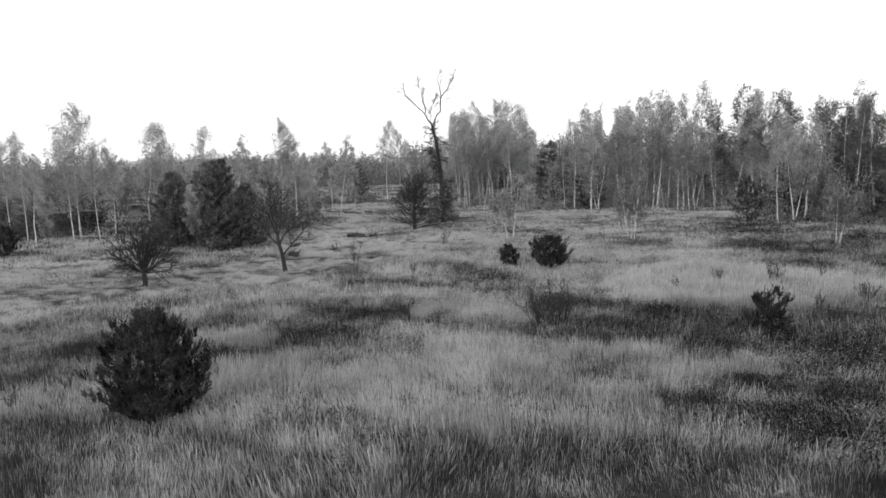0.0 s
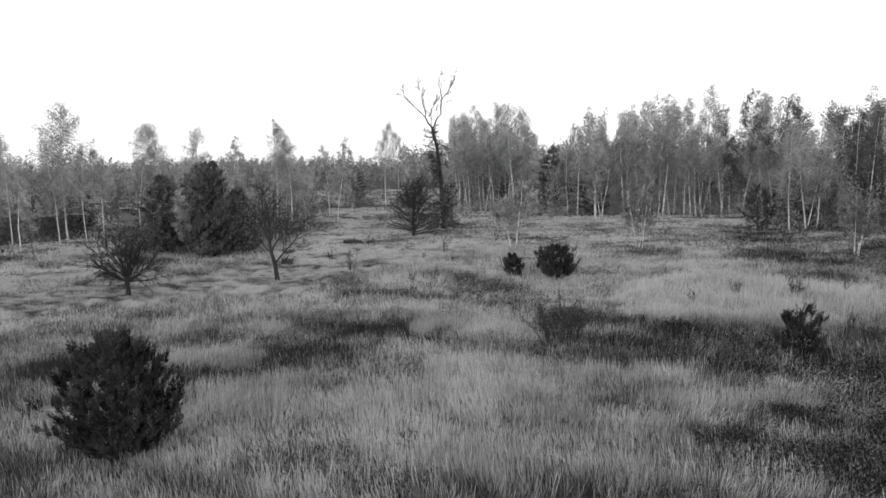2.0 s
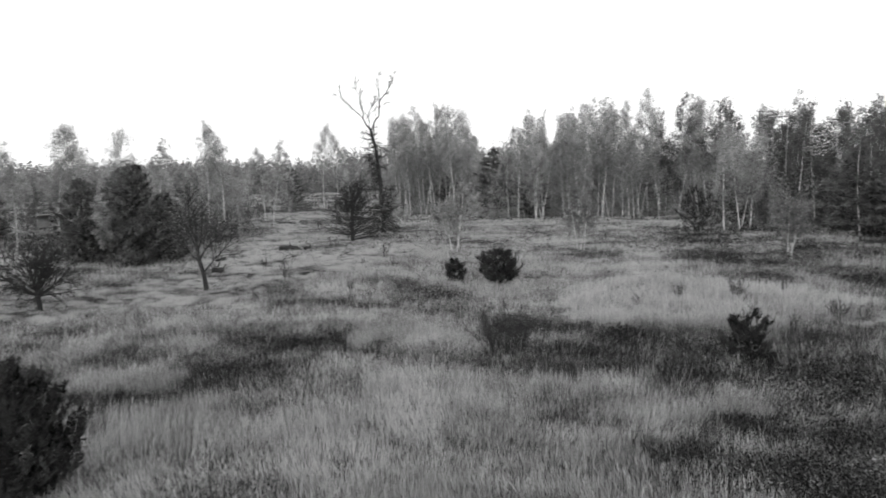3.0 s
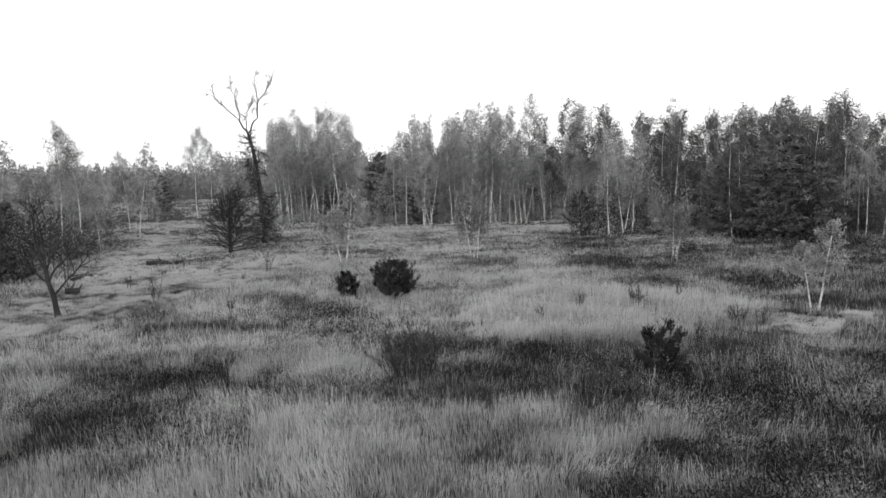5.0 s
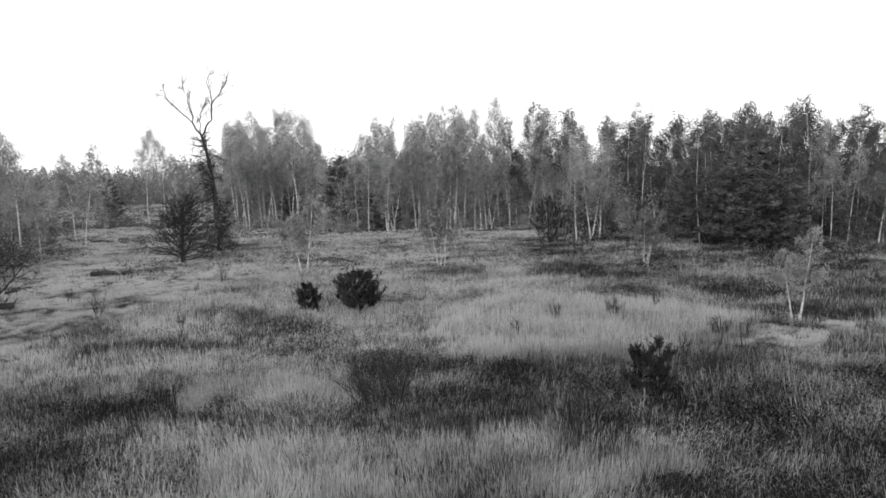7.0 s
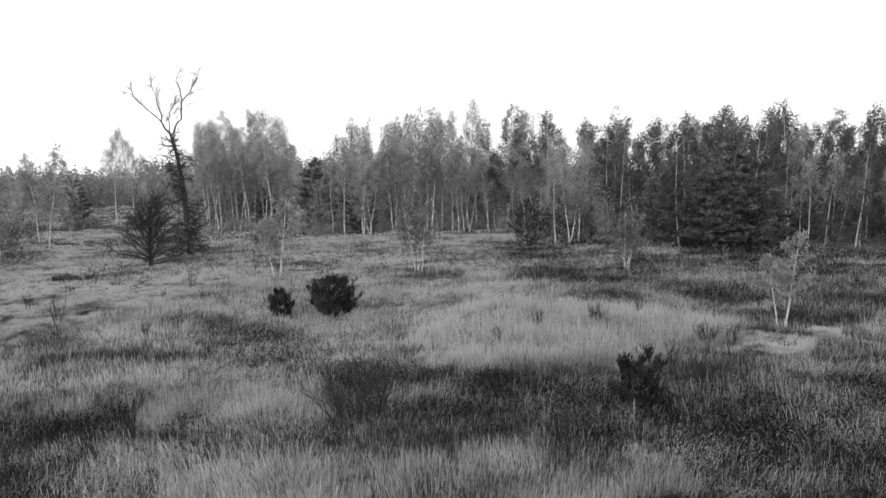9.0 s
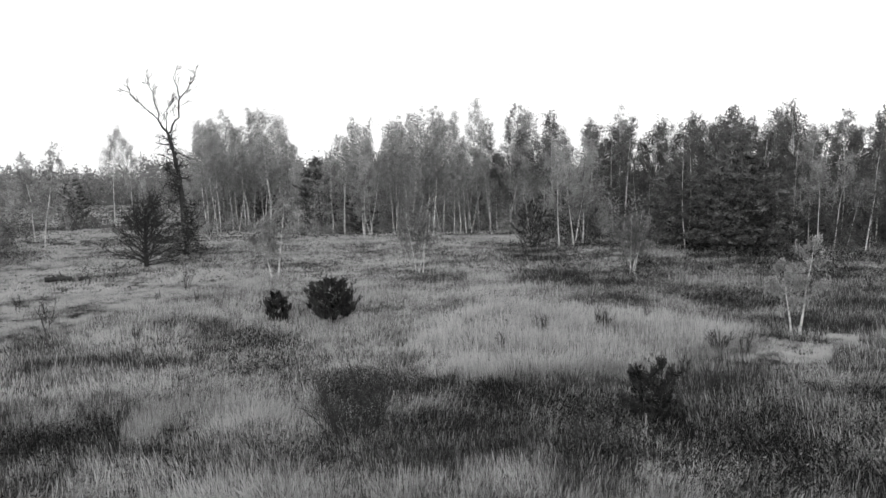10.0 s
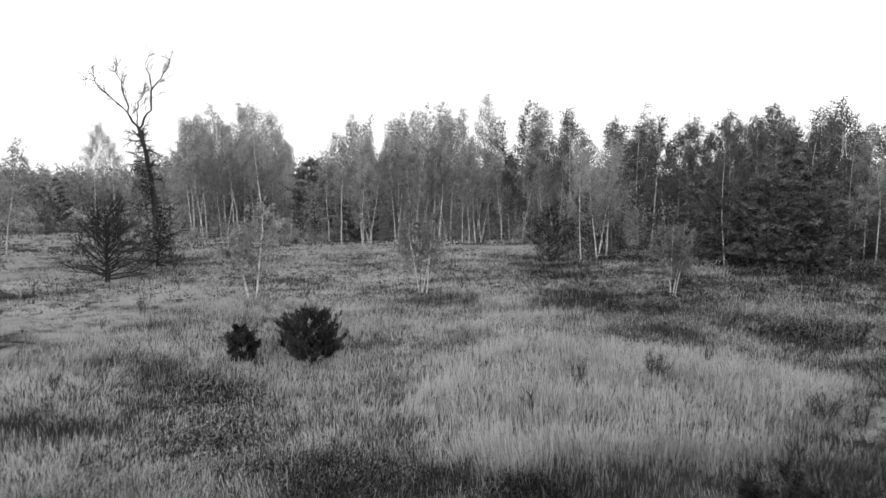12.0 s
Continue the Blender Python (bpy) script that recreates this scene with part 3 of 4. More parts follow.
def pine(seed, H, W, boughs, shoots_each, shoot, count, long, wide, label, widest=0.35, rise=0.5, top=0.8, foot=0.6, flat=0.0, erect=1.0, leaders=1, mat=None, name="pine_tree"):
    """A pine: stem, boughs that rise towards their ends and fork into branchlets, and a fan of needle-covered shoots on each. flat 1 lays the fans out as level pads."""
    rng, nrg = random.Random(seed), np.random.default_rng(seed)
    root = thing(name, label, "tree")
    stem, limbs, shoots = Wood(), Wood(), []
    lines = []
    for k in range(leaders):
        az = 6.28 * k / leaders + seed
        off = W * 0.25 if leaders > 1 else 0.0
        h = H * (1 if k == 0 else rng.uniform(0.75, 0.95))
        line = path_of(rng, Vector((0, 0, -0.1)), Vector((math.cos(az) * off, math.sin(az) * off, h * 0.8)), h * 0.96, 7, 0.02, 0.05)
        stem.limb(line, taper(max(0.03, 0.012 * H), 0.012, 8), 6)
        lines.append(line)
        for j in range(5):
            tip = along(line, 1 - 0.04 * j)
            shoots.append((tip, tip + Vector((rng.gauss(0, 0.35), rng.gauss(0, 0.35), 1.2)) * shoot))
    up = Vector((0, 0, 1))
    for i in range(boughs):
        line = lines[i % leaders]
        f = 0.03 + 0.94 * ((i + rng.random()) / boughs) ** 1.1
        if flat > 0.5:
            # whorls, with air between them
            f = min(0.97, (round(f * H / 0.9) + rng.gauss(0, 0.1)) * 0.9 / H + 0.03)
        girth = foot + (1 - foot) * math.sin(f / widest * math.pi / 2) if f < widest else math.cos((f - widest) / (1 - widest) * math.pi / 2) ** top
        az = i * 2.4 + rng.uniform(-0.35, 0.35)
        out = Vector((math.cos(az), math.sin(az), 0))
        reach = max(0.25 * shoot, W / 2 * girth * rng.uniform(0.62, 1.1) - shoot * 0.6)
        start = along(line, max(0.01, f - rise * 0.45 * reach / H))
        bough = path_of(rng, start, out + up * rise * 0.5, reach, 4, 0.06, rise * 0.22)
        limbs.limb(bough, taper(0.006 * H * (1 - 0.6 * f) + 0.006, 0.006, 5), 3)
        across = out.cross(up)
        forks = max(2, int(2 + 3.2 * reach / (W / 2)))
        for j in range(forks):
            g = 1 - 0.62 * (j / forks) ** 0.9
            p = along(bough, g)
            side = (1 if j % 2 else -1) * rng.uniform(0.5, 1.1) if j else rng.uniform(-0.2, 0.2)
            way = (out * 0.8 + across * side + up * rng.uniform(0.0, 0.5) * rise).normalized()
            twig = path_of(rng, p, way, shoot * rng.uniform(0.8, 1.7) * (0.5 + 0.5 * reach / (W / 2)), 2, 0.05, 0.05)
            limbs.limb(twig, taper(0.009, 0.005, 3), 3)
            for k in range(shoots_each):
                q = along(twig, rng.uniform(0.25, 1.0))
                way = (out * rng.uniform(0.1, 0.8) + across * rng.gauss(0.35 * side, 0.45) + up * rng.uniform(0.35 + 0.45 * erect, 1.2 + 0.9 * erect) * (1 - 0.7 * flat) + up * rng.gauss(0, 0.15)).normalized()
                tip = q + way * shoot * rng.uniform(0.6, 1.15)
                if tip.z > 0.03 * H:
                    shoots.append((q, tip))
    bole = part("trunk", stem.mesh("trunk"), DARK_BARK, root)
    tagged(part("branch_network", limbs.mesh("branch_network"), DARK_BARK, bole), kind="stuff")
    part("needles", needle_mesh("needles", shoots, nrg, count, long, wide), mat or NEEDLE, root)
    return root


def stand(root, x, y, turn=0.0, sink=0.0):
    root.matrix_basis = Matrix.Translation(on_ground(x, y) - Vector((0, 0, sink))) @ pose(0, 0, 0, 0, 0, turn)
    return root


stand(pine(1, 4.6, 5.2, 120, 6, 0.46, 24, 0.13, 0.034, "bushy young pine with dark needles standing in tall grass", widest=0.32, foot=0.7, top=0.85, rise=0.75, name="young_pine"), -12.1, 25.0)
stand(pine(2, 2.1, 1.7, 36, 6, 0.34, 20, 0.12, 0.04, "small dark young pine beside a larger one", widest=0.5, name="young_pine"), 4.1, 61.0, 40)
stand(pine(3, 2.9, 4.5, 74, 6, 0.42, 18, 0.14, 0.045, "round bushy young pine with dark needles in the meadow", widest=0.4, foot=0.75, top=0.7, rise=0.8, name="young_pine"), 7.8, 60.0, 80)
stand(pine(4, 2.8, 2.8, 40, 5, 0.44, 22, 0.13, 0.036, "open young pine with several leaders among dark herbs", widest=0.3, leaders=3, rise=0.8, top=0.9, name="young_pine"), 16.7, 36.8, 10)
stand(pine(5, 6.3, 4.8, 48, 4, 0.5, 7, 0.24, 0.06, "dark young pine at the edge of the birch wood", widest=0.3, flat=0.4, name="young_pine"), 37.3, 89.5, 0)
stand(pine(7, 2.8, 2.6, 44, 6, 0.42, 22, 0.13, 0.036, "young pine with dark needles on the grazed rise", widest=0.35, name="young_pine"), 34.6, 37.4, 30)
stand(pine(6, 3.6, 4.8, 70, 5, 0.5, 10, 0.24, 0.06, "low dark pine at the edge of the wood", name="young_pine"), -52.6, 75.0, 0)

TALL_PINES = [pine(20 + i, 10, (5.2, 7.4, 5.8)[i], (62, 74, 64)[i], 8, 0.55, 6, 0.32, 0.11, "dark broad pine with branches down to the grass", widest=0.28, rise=0.35, top=0.85, foot=0.8, flat=0.75, erect=0.0, mat=PINE_TOP) for i in range(3)]
DENSE_PINES = [pine(26 + i, 10, 6.0, 120, 6, 0.6, 8, 0.30, 0.10, "dense dark pine with needles down to the grass", widest=0.3, rise=0.5, top=0.75, foot=0.85, flat=0.25, erect=0.5, mat=PINE_TOP) for i in range(2)]
pine_rng, pine_used = random.Random(3), set()
for i, (x, y, h) in enumerate([(-33.4, 78, 9.2), (-28.0, 76.5, 10.8), (-25.2, 79, 8.4), (-30.6, 81, 9.6)]):
    plant(DENSE_PINES[i % 2], x, y, h, 10, pine_rng, pine_used)
for i, (x, y, h) in enumerate([(56.4, 78.5, 11.5), (59.8, 77.0, 10.5), (63, 77, 9.5), (60.5, 82, 13), (54.5, 84, 10), (-26, 167, 10), (-70, 84, 7), (-62, 99, 9), (-56, 101, 8.5), (-69, 97, 8.5), (-47, 106, 8), (-75, 95, 9), (16.5, 122, 10.5), (9, 133, 7), (47.5, 100, 8), (22, 117, 8)]):
    plant(TALL_PINES[i % 3], x, y, h, 10, pine_rng, pine_used)

# ---- bare and half-bare trees and shrubs ----


def twiggy(root, seed, limbs, first, ratio, counts, angle, lift, twig_r, leaf=None, leaf_size=0.12, leaves=0, wood=None, sides=4, hang=0.0):
    """Branches and twigs on the given main limbs (each a list of points): counts gives how many on each parent, level by level."""
    rng, nrg = random.Random(seed), np.random.default_rng(seed)
    twigs, parents, spots = Wood(), limbs, []
    for level, count in enumerate(counts):
        made = []
        length = first * ratio ** level
        for line in parents:
            for i in range(count):
                f = 0.25 + 0.75 * (i + rng.random()) / count
                p = along(line, f)
                main = (along(line, min(1, f + 0.1)) - along(line, max(0, f - 0.1))).normalized()
                out = main.cross(Vector((rng.gauss(0, 1), rng.gauss(0, 1), rng.gauss(0, 1)))).normalized()
                way = main * math.cos(angle) + out * math.sin(angle)
                child = path_of(rng, p, way, length * rng.uniform(0.6, 1.2) * (1.15 - 0.5 * f), 4 if level < len(counts) - 1 else 3, 0.13, lift)
                r = twig_r * (len(counts) - level) ** 1.3
                twigs.limb(child, taper(r, max(0.004, r * 0.4), len(child)), sides if level == 0 else 3)
                made.append(child)
        parents = made
    tagged(part("twig_network", twigs.mesh("twigs"), wood or DARK_TWIG, root), kind="stuff")
    if leaves:
        for _ in range(leaves):
            p = along(rng.choice(parents), rng.uniform(0.2, 1))
            spots.append((p.x + rng.gauss(0, 0.12), p.y + rng.gauss(0, 0.12), p.z + rng.gauss(0, 0.12) - rng.random() * hang))
        part("leaves", leaf_mesh("leaves", spots, leaf_size, nrg, 0.2), leaf or DULL_LEAF, root)
    return root


def fan_of_limbs(seed, foot, count, length, up, wobble=0.08, lift=0.03):
    rng = random.Random(seed)
    out = []
    for i in range(count):
        az = 6.28 * (i + rng.random() * 0.7) / count
        out.append(path_of(rng, foot, Vector((math.cos(az), math.sin(az), up * rng.uniform(0.5, 1.8))), length * rng.uniform(0.75, 1.1), 6, wobble, lift))
    return out


# the dome-shaped bare tree
dome = thing("bare_tree", "low dome-shaped bare tree with a dense mass of dark twigs", "tree")
bole = Wood()
stem = [Vector((0, 0, -0.1)), Vector((0.05, 0, 0.5)), Vector((-0.02, 0.05, 1.1)), Vector((0.0, 0.0, 1.7))]
bole.limb(stem, [0.24, 0.19, 0.17, 0.15], 8)
limbs = fan_of_limbs(4, Vector((0, 0, 1.2)), 14, 2.9, 0.4) + fan_of_limbs(5, Vector((0, 0, 1.5)), 16, 3.7, 1.9)
for line in limbs:
    bole.limb(line, taper(0.065, 0.02, 7), 5)
part("trunk", bole.mesh("trunk"), DARK_BARK, dome)
twiggy(dome, 6, limbs, 1.5, 0.62, (6, 3, 3), 0.75, 0.03, 0.009)
stand(dome, -26.6, 55.0)

# the crooked old tree
crook = thing("old_fruit_tree", "crooked old tree with leaning dark trunk and half-bare crown", "tree")
bole = Wood()
stem = [Vector(p) for p in ((0.1, 0, -0.1), (0, 0, 0.6), (-0.12, 0.05, 1.6), (-0.36, 0, 2.6), (-0.5, 0.1, 3.4), (-0.55, 0.1, 4.3))]
bole.limb(stem, [0.30, 0.20, 0.18, 0.16, 0.13, 0.10], 8)
limbs = []
lr = random.Random(8)
for start, way, length in (((-0.12, 0.05, 1.6), (0.9, 0.3, 1.1), 3.4), ((-0.36, 0, 2.6), (-1, 0.2, 0.9), 2.8), ((-0.36, 0, 2.6), (0.7, -0.6, 1.5), 3.6), ((-0.5, 0.1, 3.4), (-0.7, 0.5, 1.4), 3.2), ((-0.5, 0.1, 3.4), (0.5, 0.7, 1.6), 3.2), ((-0.55, 0.1, 4.3), (0.1, -0.4, 1.6), 3.2), ((-0.55, 0.1, 4.3), (-0.5, -0.2, 1.4), 2.8)):
    line = path_of(lr, Vector(start), Vector(way), length * 1.25, 6, 0.10, 0.03)
    bole.limb(line, taper(0.085, 0.02, 7), 5)
    limbs.append(line)
part("trunk", bole.mesh("trunk"), DARK_BARK, crook)
twiggy(crook, 9, limbs, 1.9, 0.6, (9, 5, 3), 0.75, 0.04, 0.009, BIRCH_LEAF, 0.10, 1300)
stand(crook, -16.6, 61.7)

# the spreading bare bush beside the dead tree
bush = thing("spreading_thorn_tree", "wide spreading thorn tree with dark bare branches", "tree")
bole = Wood()
br = random.Random(14)
leader = path_of(br, Vector((0, 0, -0.1)), Vector((0.03, 0, 1)), 6.2, 8, 0.05, 0.05)
bole.limb(leader, taper(0.24, 0.03, 9), 8)
limbs = []
for i in range(64):
    f = 0.07 + 0.86 * ((i + br.random()) / 64) ** 1.25
    az = i * 2.4 + br.uniform(-0.5, 0.5)
    limbs.append(path_of(br, along(leader, f), Vector((math.cos(az), math.sin(az), 0.3 + 1.3 * f)), (5.6 - 3.6 * f) * br.uniform(0.6, 1.15), 7, 0.15, 0.02))
    bole.limb(limbs[-1], taper(0.075 - 0.03 * f, 0.02, 8), 5)
part("trunk", bole.mesh("trunk"), DARK_BARK, bush)
twiggy(bush, 16, limbs, 1.5, 0.6, (7, 4), 0.6, 0.02, 0.013, DULL_LEAF, 0.16, 700)
stand(bush, -6.4, 89.6)

# the tall dead tree
dead = thing("dead_tree", "tall dead tree with a forked bare top above shaggy lower branches", "tree")
bole = Wood()
stem = [Vector(p) for p in ((0, 0, -0.15), (0.05, 0, 1.5), (-0.2, 0.1, 4), (-0.25, 0, 7), (-0.55, 0.1, 10), (-0.95, 0, 12.5), (-1.4, 0, 14.2))]
bole.limb(stem, [0.42, 0.33, 0.30, 0.28, 0.24, 0.19, 0.16], 9)
arms, cr = [], random.Random(17)


def crooked(pts, amount):
    """The same line with kinks between its points."""
    out = []
    for a, b in zip(pts, pts[1:]):
        out.append(a)
        for f in (0.35, 0.7):
            k = amount * (b - a).length
            out.append(a.lerp(b, f) + Vector((cr.gauss(0, k), cr.gauss(0, k), cr.gauss(0, k * 0.6))))
    return out + [pts[-1]]


for pts, r in ((((-1.4, 0, 14.2), (-2.3, 0.2, 15.6), (-3.7, 0.4, 17.0), (-4.9, 0.6, 18.2), (-6.5, 0.9, 19.4)), 0.14), (((-1.3, 0, 14.0), (-0.5, -0.2, 15.5), (0, -0.4, 17.2), (-0.1, -0.5, 19.4), (-0.3, -0.4, 22.2)), 0.14),
               (((0, -0.4, 17.2), (0.7, -0.9, 18.6), (1.5, -1.2, 19.6), (1.85, -1.3, 20.8)), 0.09), (((-2.3, 0.2, 15.6), (-2.5, -0.3, 17.2), (-2.9, -0.5, 19.0), (-3.2, -0.5, 20.4)), 0.09),
               (((-1.4, 0, 14.2), (-1.5, 0.5, 15.8), (-1.1, 0.9, 17.0), (-0.8, 1.0, 17.9)), 0.08)):
    line = crooked([Vector(p) for p in pts], 0.07)
    bole.limb(line, taper(r * 0.9, 0.02, len(line)), 6)
    arms.append(line)
forks = []
for line in arms:
    for j in range(7):
        f = 0.15 + 0.8 * (j + cr.random()) / 7
        way = (along(line, min(1, f + 0.1)) - along(line, f - 0.1)).normalized() + Vector((cr.gauss(0, 0.6), cr.gauss(0, 0.6), cr.gauss(0.2, 0.4)))
        forks.append(crooked(path_of(cr, along(line, f), way, cr.uniform(0.8, 2.6) * (1.1 - 0.5 * f), 4, 0.16, 0.05), 0.08))
        bole.limb(forks[-1], taper(0.035, 0.012, len(forks[-1])), 4)
part("trunk", bole.mesh("trunk"), DARK_BARK, dead)
twiggy(dead, 21, arms + forks, 0.8, 0.6, (6, 3), 0.7, 0.04, 0.010)
side_limbs, sr = [], random.Random(23)
for i in range(96):
    f = 0.04 + 0.93 * (i + sr.random()) / 96
    az = sr.uniform(0, 6.28)
    low = f < 0.22
    reach = sr.uniform(1.0, 2.3) if low else sr.uniform(0.5, 3.2) * (1.2 - 0.55 * f)
    side_limbs.append(crooked(path_of(sr, along(stem, f), Vector((math.cos(az), math.sin(az), 0.35 if low else 0.15)), reach, 4, 0.2, 0.02), 0.08))
shag = Wood()
for line in side_limbs:
    shag.limb(line, taper(0.085, 0.02, len(line)), 4)
tagged(part("branch_network", shag.mesh("branches"), DARK_BARK, dead), kind="stuff")
twiggy(dead, 24, side_limbs[:20], 1.0, 0.6, (8, 4), 0.8, 0.0, 0.011, HERB, 0.18, 2400)
twiggy(dead, 25, side_limbs[20:66], 0.9, 0.6, (8, 3), 0.8, 0.0, 0.018, HERB, 0.17, 1600)
twiggy(dead, 26, side_limbs[66:], 0.8, 0.6, (5, 3), 0.8, 0.0, 0.016)
stand(dead, -2.7, 98.4)


def shrub(seed, height, wide, count, label, leaf_count=0, wood=None, name="shrub", category="shrub", twig=0.0055):
    root = thing(name, label, category)
    rng = random.Random(seed)
    lines = []
    for i in range(count):
        az = 6.28 * i / count + rng.uniform(-0.4, 0.4)
        lean = rng.uniform(0.1, 1.0) * wide / height / (1.4 if count < 12 else 2.6)
        base = 0.1 if count < 12 else rng.uniform(0.05, 0.36) * wide
        line = path_of(rng, Vector((base * math.cos(az), base * math.sin(az), -0.05)), Vector((math.cos(az) * lean, math.sin(az) * lean, 1)), height * rng.uniform(0.6 if count < 12 else 0.35, 0.95), 5, 0.06, 0.03)
        main = Wood()
        main.limb(line, taper(0.022, 0.007, 6), 4)
        part("stem", main.mesh("stem"), wood or DARK_TWIG, root)
        lines.append(line)
    return twiggy(root, seed + 1, lines, height * 0.32, 0.55, (7, 3), 0.55, 0.06, twig, DULL_LEAF, 0.08, leaf_count, wood=wood)


stand(shrub(31, 2.9, 3.0, 34, "dark twiggy shrub rising from a herb bed", 900, twig=0.007), 5.0, 39.2)
stand(shrub(33, 1.7, 2.2, 16, "thin dark shrub among withered herbs", 900), 13.0, 35.5)
stand(shrub(35, 1.5, 1.6, 10, "thin bare shrub in pale grass", 100), 26.2, 43.9)
stand(shrub(37, 1.7, 1.6, 9, "thin bare shrub in pale reed grass", 60), 23.5, 51.4)
stand(shrub(39, 1.7, 1.4, 9, "thin bare shrub in pale reed grass", 60), 21.0, 38.2)
for i, (x, y, h) in enumerate([(-10.2, 63.4, 1.9), (-2.0, 74.6, 2.6), (-20.4, 89.8, 3.2), (-10.6, 65.5, 2.2), (-4.1, 70.9, 1.0), (-13.6, 71, 1.4), (-18, 70, 1.5), (-24, 84, 1.8), (15.5, 49, 1.4), (28, 53, 1.3)]):
    stand(shrub(50 + 3 * i, h, 0.45 * h, 3, "thin upright bare sapling in the meadow", 0, name="bare_sapling", category="sapling"), x, y)

# slim birches that stand alone in the meadow
stand(birch_model(71, 7.8, 0.38, 0.40, 3000, 0.18, BIRCH_BARK, MID_LEAF, lean=0.14, apart=0.5, stems=2, thick=0.012, label="young birch with two white stems in a V"), 5.7, 78.5, 5)
stand(birch_model(72, 7.4, 0.30, 0.27, 3600, 0.13, BIRCH_BARK, SAPLING_LEAF, lean=0.2, stems=5, thick=0.008, label="bushy young birch with several thin stems"), 19.2, 77.5)
stand(birch_model(73, 6.2, 0.28, 0.38, 3600, 0.15, BIRCH_BARK, SAPLING_LEAF, lean=0.2, stems=4, thick=0.009, label="bushy many-stemmed birch sapling with fine twigs"), 38.4, 69.8)
stand(birch_model(74, 6.2, 0.28, 0.34, 3400, 0.12, BIRCH_BARK, BIRCH_LEAF, lean=0.12, apart=0.55, stems=2, thick=0.013, label="small birch with two pale stems on grazed grass"), 34.0, 45.9, -15)

# ---- undergrowth and far woods ----


def shrubs_mesh(name, spots, leaves, size, seed, slim=0.5):
    """Leafy clumps: each spot is x, y, height, half width."""
    r = np.random.default_rng(seed)
    out = []
    for x, y, h, w in spots:
        z = float(ground_at(x, y))
        d = r.normal(size=(leaves, 3))
        d /= np.linalg.norm(d, axis=1, keepdims=True)
        rad = r.uniform(0.1, 1, (leaves, 1)) ** 0.42 * (0.82 + 0.22 * np.sin(5 * d[:, :1] + 3 * d[:, 1:2] + x))
        c = d * rad * np.array([w, w, h * 0.58])
        c[:, 2] = np.abs(c[:, 2] + h * 0.42)
        out.append(c + np.array([x, y, z]))
    return leaf_mesh(name, np.concatenate(out), size, r, 0.3, slim, 3)


ur = random.Random(12)
spots = []
for (x0, y0), (x1, y1), n in (((14, 119), (34, 115), 34), ((34, 115), (50, 107), 28), ((46, 98), (56, 84), 10), ((66, 80), (84, 62), 20), ((-3, 133), (13, 127), 30), ((-72, 90), (-54, 91), 20), ((-38, 82), (-26, 80), 10), ((-60, 128), (-10, 150), 40), ((60, 90), (90, 66), 20), ((18, 134), (58, 120), 30)):
    for i in range(n):
        f = ur.random()
        spots.append((x0 + (x1 - x0) * f + ur.gauss(0, 1.5), y0 + (y1 - y0) * f + ur.gauss(0.5, 2.2), ur.uniform(0.8, 3.4), ur.uniform(0.8, 2.2)))
thick = []
for (x0, y0), (x1, y1), n in (((48, 112), (60, 102), 24), ((56, 108), (84, 82), 44), ((78, 84), (104, 60), 40), ((66, 85), (90, 65), 28), ((0, 152), (18, 148), 16), ((-80, 100), (-56, 100), 30), ((-41, 98), (-24, 92), 30), ((-64, 120), (-24, 118), 30), ((-74, 92), (-56, 93), 20)):
    for i in range(n):
        f = ur.random()
        thick.append((x0 + (x1 - x0) * f + ur.gauss(0, 2), y0 + (y1 - y0) * f + ur.gauss(0, 3), ur.uniform(3.5, 8.0) * (0.7 if x0 < -20 else 1.0), ur.uniform(1.6, 3.2)))
tagged(part("thicket", shrubs_mesh("thicket", thick, 420, 0.34, 8), DULL_LEAF), "dense dark thicket of young trees inside the wood", "shrubs", kind="stuff")
growth = []
for (x0, y0), (x1, y1), n in (((16, 127), (44, 121), 54), ((36, 122), (46, 116), 24), ((-3, 141), (15, 138), 30), ((14, 121), (23, 117), 10), ((46, 101), (56, 92), 14)):
    for i in range(n):
        f = ur.random()
        growth.append((x0 + (x1 - x0) * f + ur.gauss(0, 1.5), y0 + (y1 - y0) * f + ur.gauss(0, 2.0), ur.uniform(3.5, 10.0), ur.uniform(1.2, 2.4)))
tagged(part("young_growth", shrubs_mesh("young_growth", growth, 420, 0.30, 9), MID_LEAF), "browning young growth between the stems of the birch wood", "shrubs", kind="stuff")
pale_spots = [p for p in spots if -6 < p[0] < 46]
dark_spots = [p for p in spots if not -6 < p[0] < 46]
tagged(part("undergrowth", shrubs_mesh("undergrowth", pale_spots, 200, 0.28, 5), MID_LEAF), "browning leafy undergrowth along the foot of the birch wood", "shrubs", kind="stuff")
tagged(part("undergrowth", shrubs_mesh("undergrowth", dark_spots, 200, 0.28, 15), DULL_LEAF), "dark leafy undergrowth along the foot of the wood", "shrubs", kind="stuff")

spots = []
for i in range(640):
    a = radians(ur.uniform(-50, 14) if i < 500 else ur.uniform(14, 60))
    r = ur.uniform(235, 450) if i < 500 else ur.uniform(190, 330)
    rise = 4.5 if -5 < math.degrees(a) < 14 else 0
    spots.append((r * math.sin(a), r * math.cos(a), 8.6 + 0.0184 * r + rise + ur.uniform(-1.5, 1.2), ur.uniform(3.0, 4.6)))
tagged(part("far_woods", shrubs_mesh("far_woods", spots, 300, 0.95, 6, 0.65), HAZED_LEAF), "distant mixed woods closing the horizon", "trees", kind="stuff")

# ---- the hunting stand, logs and stump ----


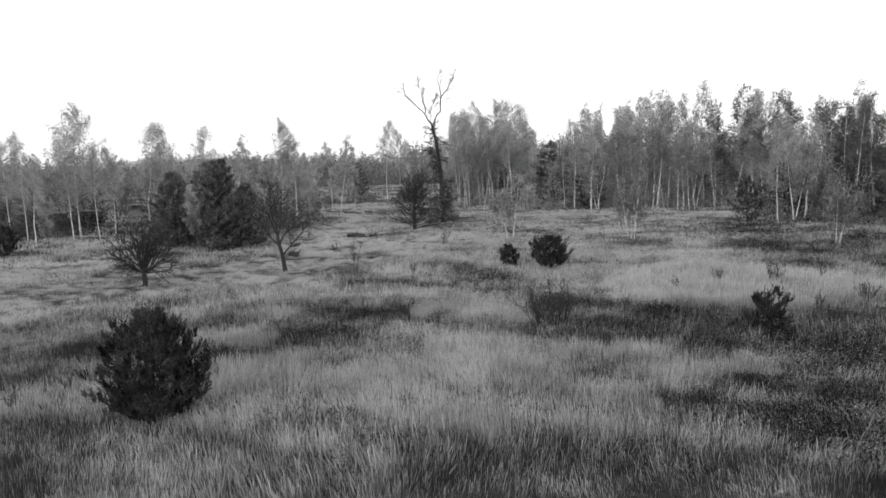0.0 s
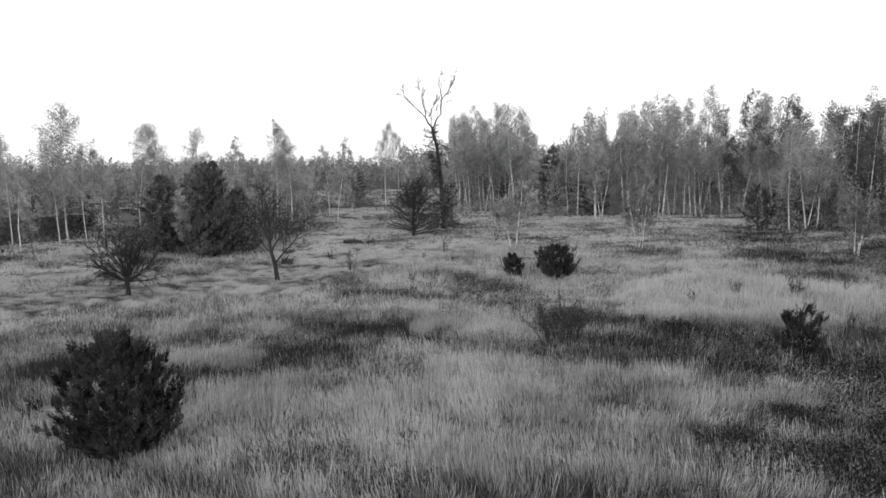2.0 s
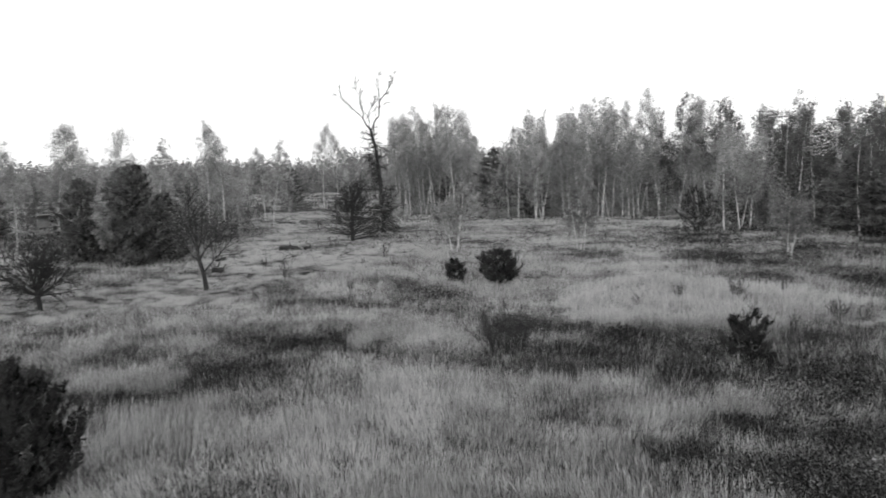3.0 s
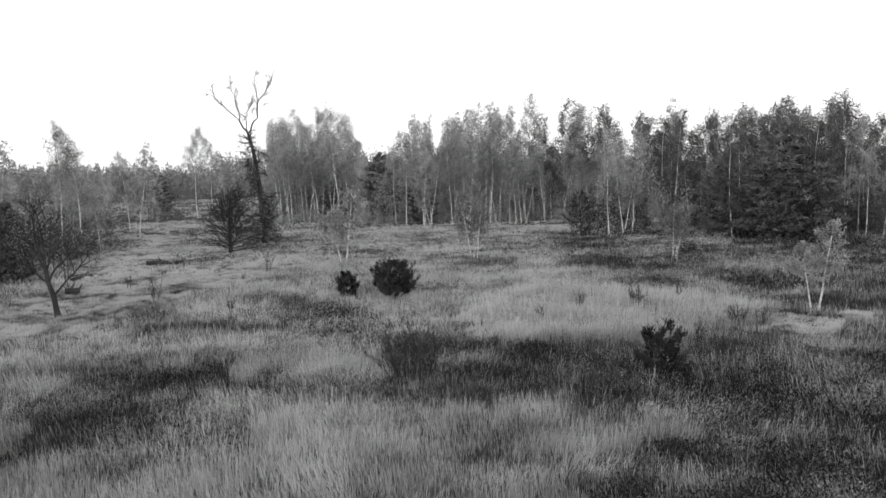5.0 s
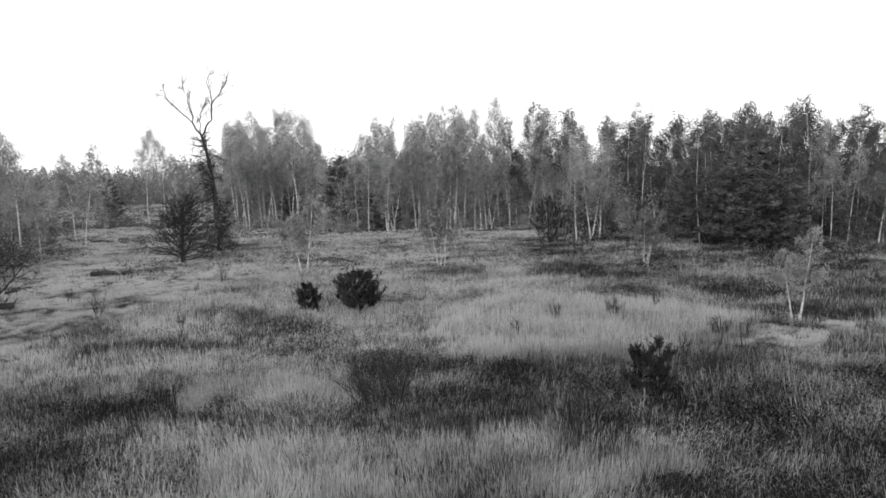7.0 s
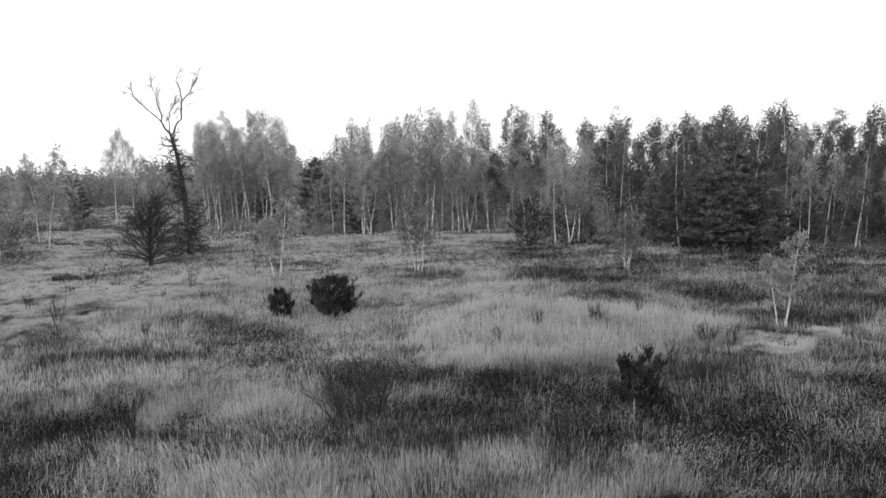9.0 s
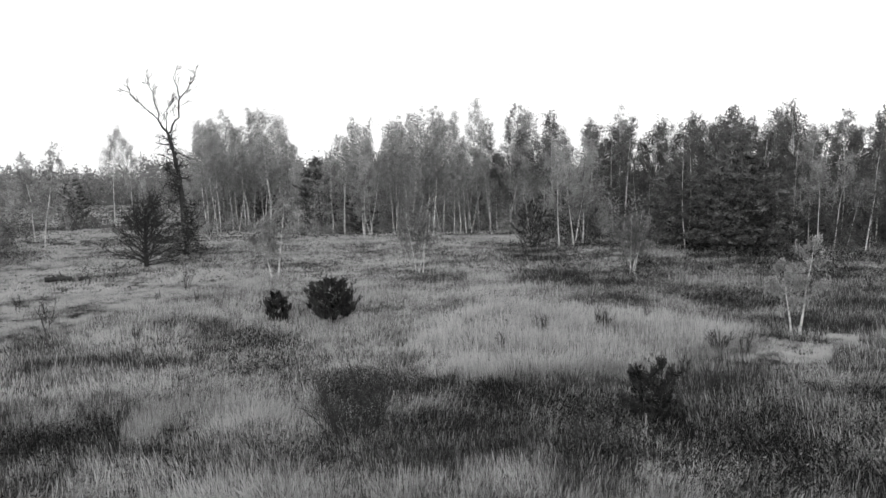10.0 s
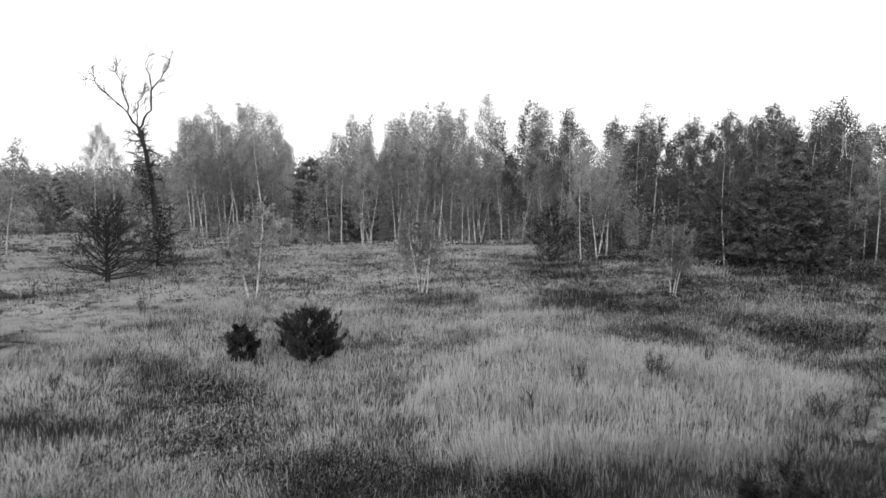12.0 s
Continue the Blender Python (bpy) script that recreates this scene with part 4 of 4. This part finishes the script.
def block(a, b, round_by=0.015):
    """A box between two corners with softened edges."""
    bm = bmesh.new()
    bmesh.ops.create_cube(bm, size=1)
    a, b = Vector(a), Vector(b)
    bmesh.ops.scale(bm, vec=b - a, verts=bm.verts)
    bmesh.ops.translate(bm, vec=(a + b) / 2, verts=bm.verts)
    bmesh.ops.bevel(bm, geom=bm.edges[:], offset=round_by, segments=1, affect="EDGES")
    me = bpy.data.meshes.new("block")
    bm.to_mesh(me)
    bm.free()
    return me


hide_out = thing("hunting_stand", "weathered wooden hunting stand on legs at the wood's edge", "hut")
for x in (-0.7, 0.62):
    for y in (-0.6, 0.52):
        part("leg", block((x, y, -0.1), (x + 0.09, y + 0.09, 1.6)), OLD_WOOD, hide_out)
part("floor", block((-0.78, -0.7, 1.6), (0.78, 0.7, 1.66)), OLD_WOOD, hide_out)
part("front_wall", block((-0.72, -0.66, 1.664), (0.72, -0.62, 2.5)), OLD_WOOD, hide_out)
part("back_wall", block((-0.72, 0.62, 1.664), (0.72, 0.66, 3.3)), OLD_WOOD, hide_out)
for x in (-0.72, 0.68):
    part("side_wall", block((x, -0.615, 1.664), (x + 0.04, 0.615, 2.6)), OLD_WOOD, hide_out)
    part("corner_post", block((x, -0.66, 2.504), (x + 0.05, -0.60, 3.3)), OLD_WOOD, hide_out)
part("roof", block((-0.82, -0.82, 3.305), (0.82, 0.8, 3.36)), OLD_WOOD, hide_out)
for i in range(7):
    part("rung", block((-0.25, -1.35 + 0.1 * i, 0.2 + 0.22 * i), (0.25, -1.31 + 0.1 * i, 0.24 + 0.22 * i), 0.008), OLD_WOOD, hide_out)
stand(hide_out, -50.8, 104, 25)


def log_thing(seed, length, radius, label, name="fallen_log"):
    root = thing(name, label, "log")
    rng = random.Random(seed)
    body = Wood()
    line = path_of(rng, Vector((-length / 2, 0, radius * 0.8)), Vector((1, 0, 0)), length, 6, 0.04, 0.0)
    body.limb(line, [radius * rng.uniform(0.85, 1.1) for _ in line], 9)
    body.faces.append(tuple(reversed(range(9))))
    part("trunk", body.mesh("trunk"), DARK_BARK, root)
    for _ in range(3):
        start = along(line, rng.uniform(0.2, 0.9))
        twig = Wood()
        twig.limb(path_of(rng, start, Vector((rng.uniform(-1, 1), rng.uniform(-1, 1), 0.8)), radius * 3, 3, 0.1, 0.0), taper(radius * 0.3, radius * 0.1, 4), 5)
        part("branch_stub", twig.mesh("branch_stub"), DARK_BARK, root)
    return root


stand(log_thing(1, 2.2, 0.26, "dark rotting log lying in short grass"), -13.4, 84.3, 12)
stand(log_thing(2, 0.9, 0.24, "short dark log end lying in short grass"), -11.2, 83.9, 40)
stand(log_thing(3, 1.1, 0.30, "broken dark log beside the crooked tree"), -17.9, 70.5, 20)
stand(log_thing(4, 1.6, 0.20, "dark fallen branch in the grazed grass"), -19.5, 78.0, 70)
for k, (x, y, w) in enumerate([(-8.6, 85.0, 2.2), (-13.7, 85.0, 1.1), (-4.9, 92.0, 1.6)]):
    mound = thing("bramble_mound", "low dark bramble mound on grazed ground", "shrub", "bramble mounds")
    r = np.random.default_rng(40 + k)
    d = r.normal(size=(900, 3))
    d /= np.linalg.norm(d, axis=1, keepdims=True)
    d[:, 2] = np.abs(d[:, 2])
    part("foliage", leaf_mesh("foliage", d * r.uniform(0.5, 1, (900, 1)) * np.array([w, 0.7, 0.45]), 0.2, r, 0.3, 0.4), HERB, mound)
    stand(mound, x, y, 8)

STALKS = [(-17.6, 28.5, 1.1), (-18.9, 26.5, 1.0), (-20.5, 45.3, 1.1), (-6.5, 43.0, 1.2), (6.6, 38.6, 1.3), (1.0, 51.2, 0.9), (27.2, 43.0, 1.5), (10.6, 43.5, 0.9), (-4.4, 58.6, 1.2), (-2.0, 73.6, 1.6), (21.5, 40.8, 1.6), (19.5, 51.8, 1.5), (-14.5, 40.5, 0.9), (3.0, 45.5, 1.2)]
# withered stalks and small bare saplings in the meadow, a pale bush and a bleached log
for i, (x, y, h) in enumerate(STALKS):
    stand(shrub(90 + 3 * i, h, 0.4 * h, 3 + i % 3, "dark withered stalk standing above the grass", 30, name="withered_stalk", category="weed"), x, y)
bush2 = thing("pale_bush", "pale leafy bush behind the hunting stand", "shrub")
pb = Wood()
spots, pr = [], random.Random(77)
for line in fan_of_limbs(78, Vector((0, 0, 0)), 14, 3.4, 1.6):
    pb.limb(line, taper(0.03, 0.008, 7), 4)
    for _ in range(110):
        p = along(line, pr.uniform(0.25, 1.0))
        spots.append((p.x + pr.gauss(0, 0.25), p.y + pr.gauss(0, 0.25), abs(p.z + pr.gauss(0, 0.25))))
tagged(part("stem_cluster", pb.mesh("stem_cluster"), TWIG, bush2), kind="stuff")
part("crown", leaf_mesh("crown", spots, 0.2, np.random.default_rng(79), 0.2, 0.6, 3), PALE, bush2)
stand(bush2, -50.0, 107.5)
bleached = log_thing(9, 0.6, 0.07, "small bleached log on grazed turf")
for piece in bleached.children:
    piece.data.materials.clear()
    piece.data.materials.append(BIRCH_BARK)
stand(bleached, -41.5, 67.5, 30)
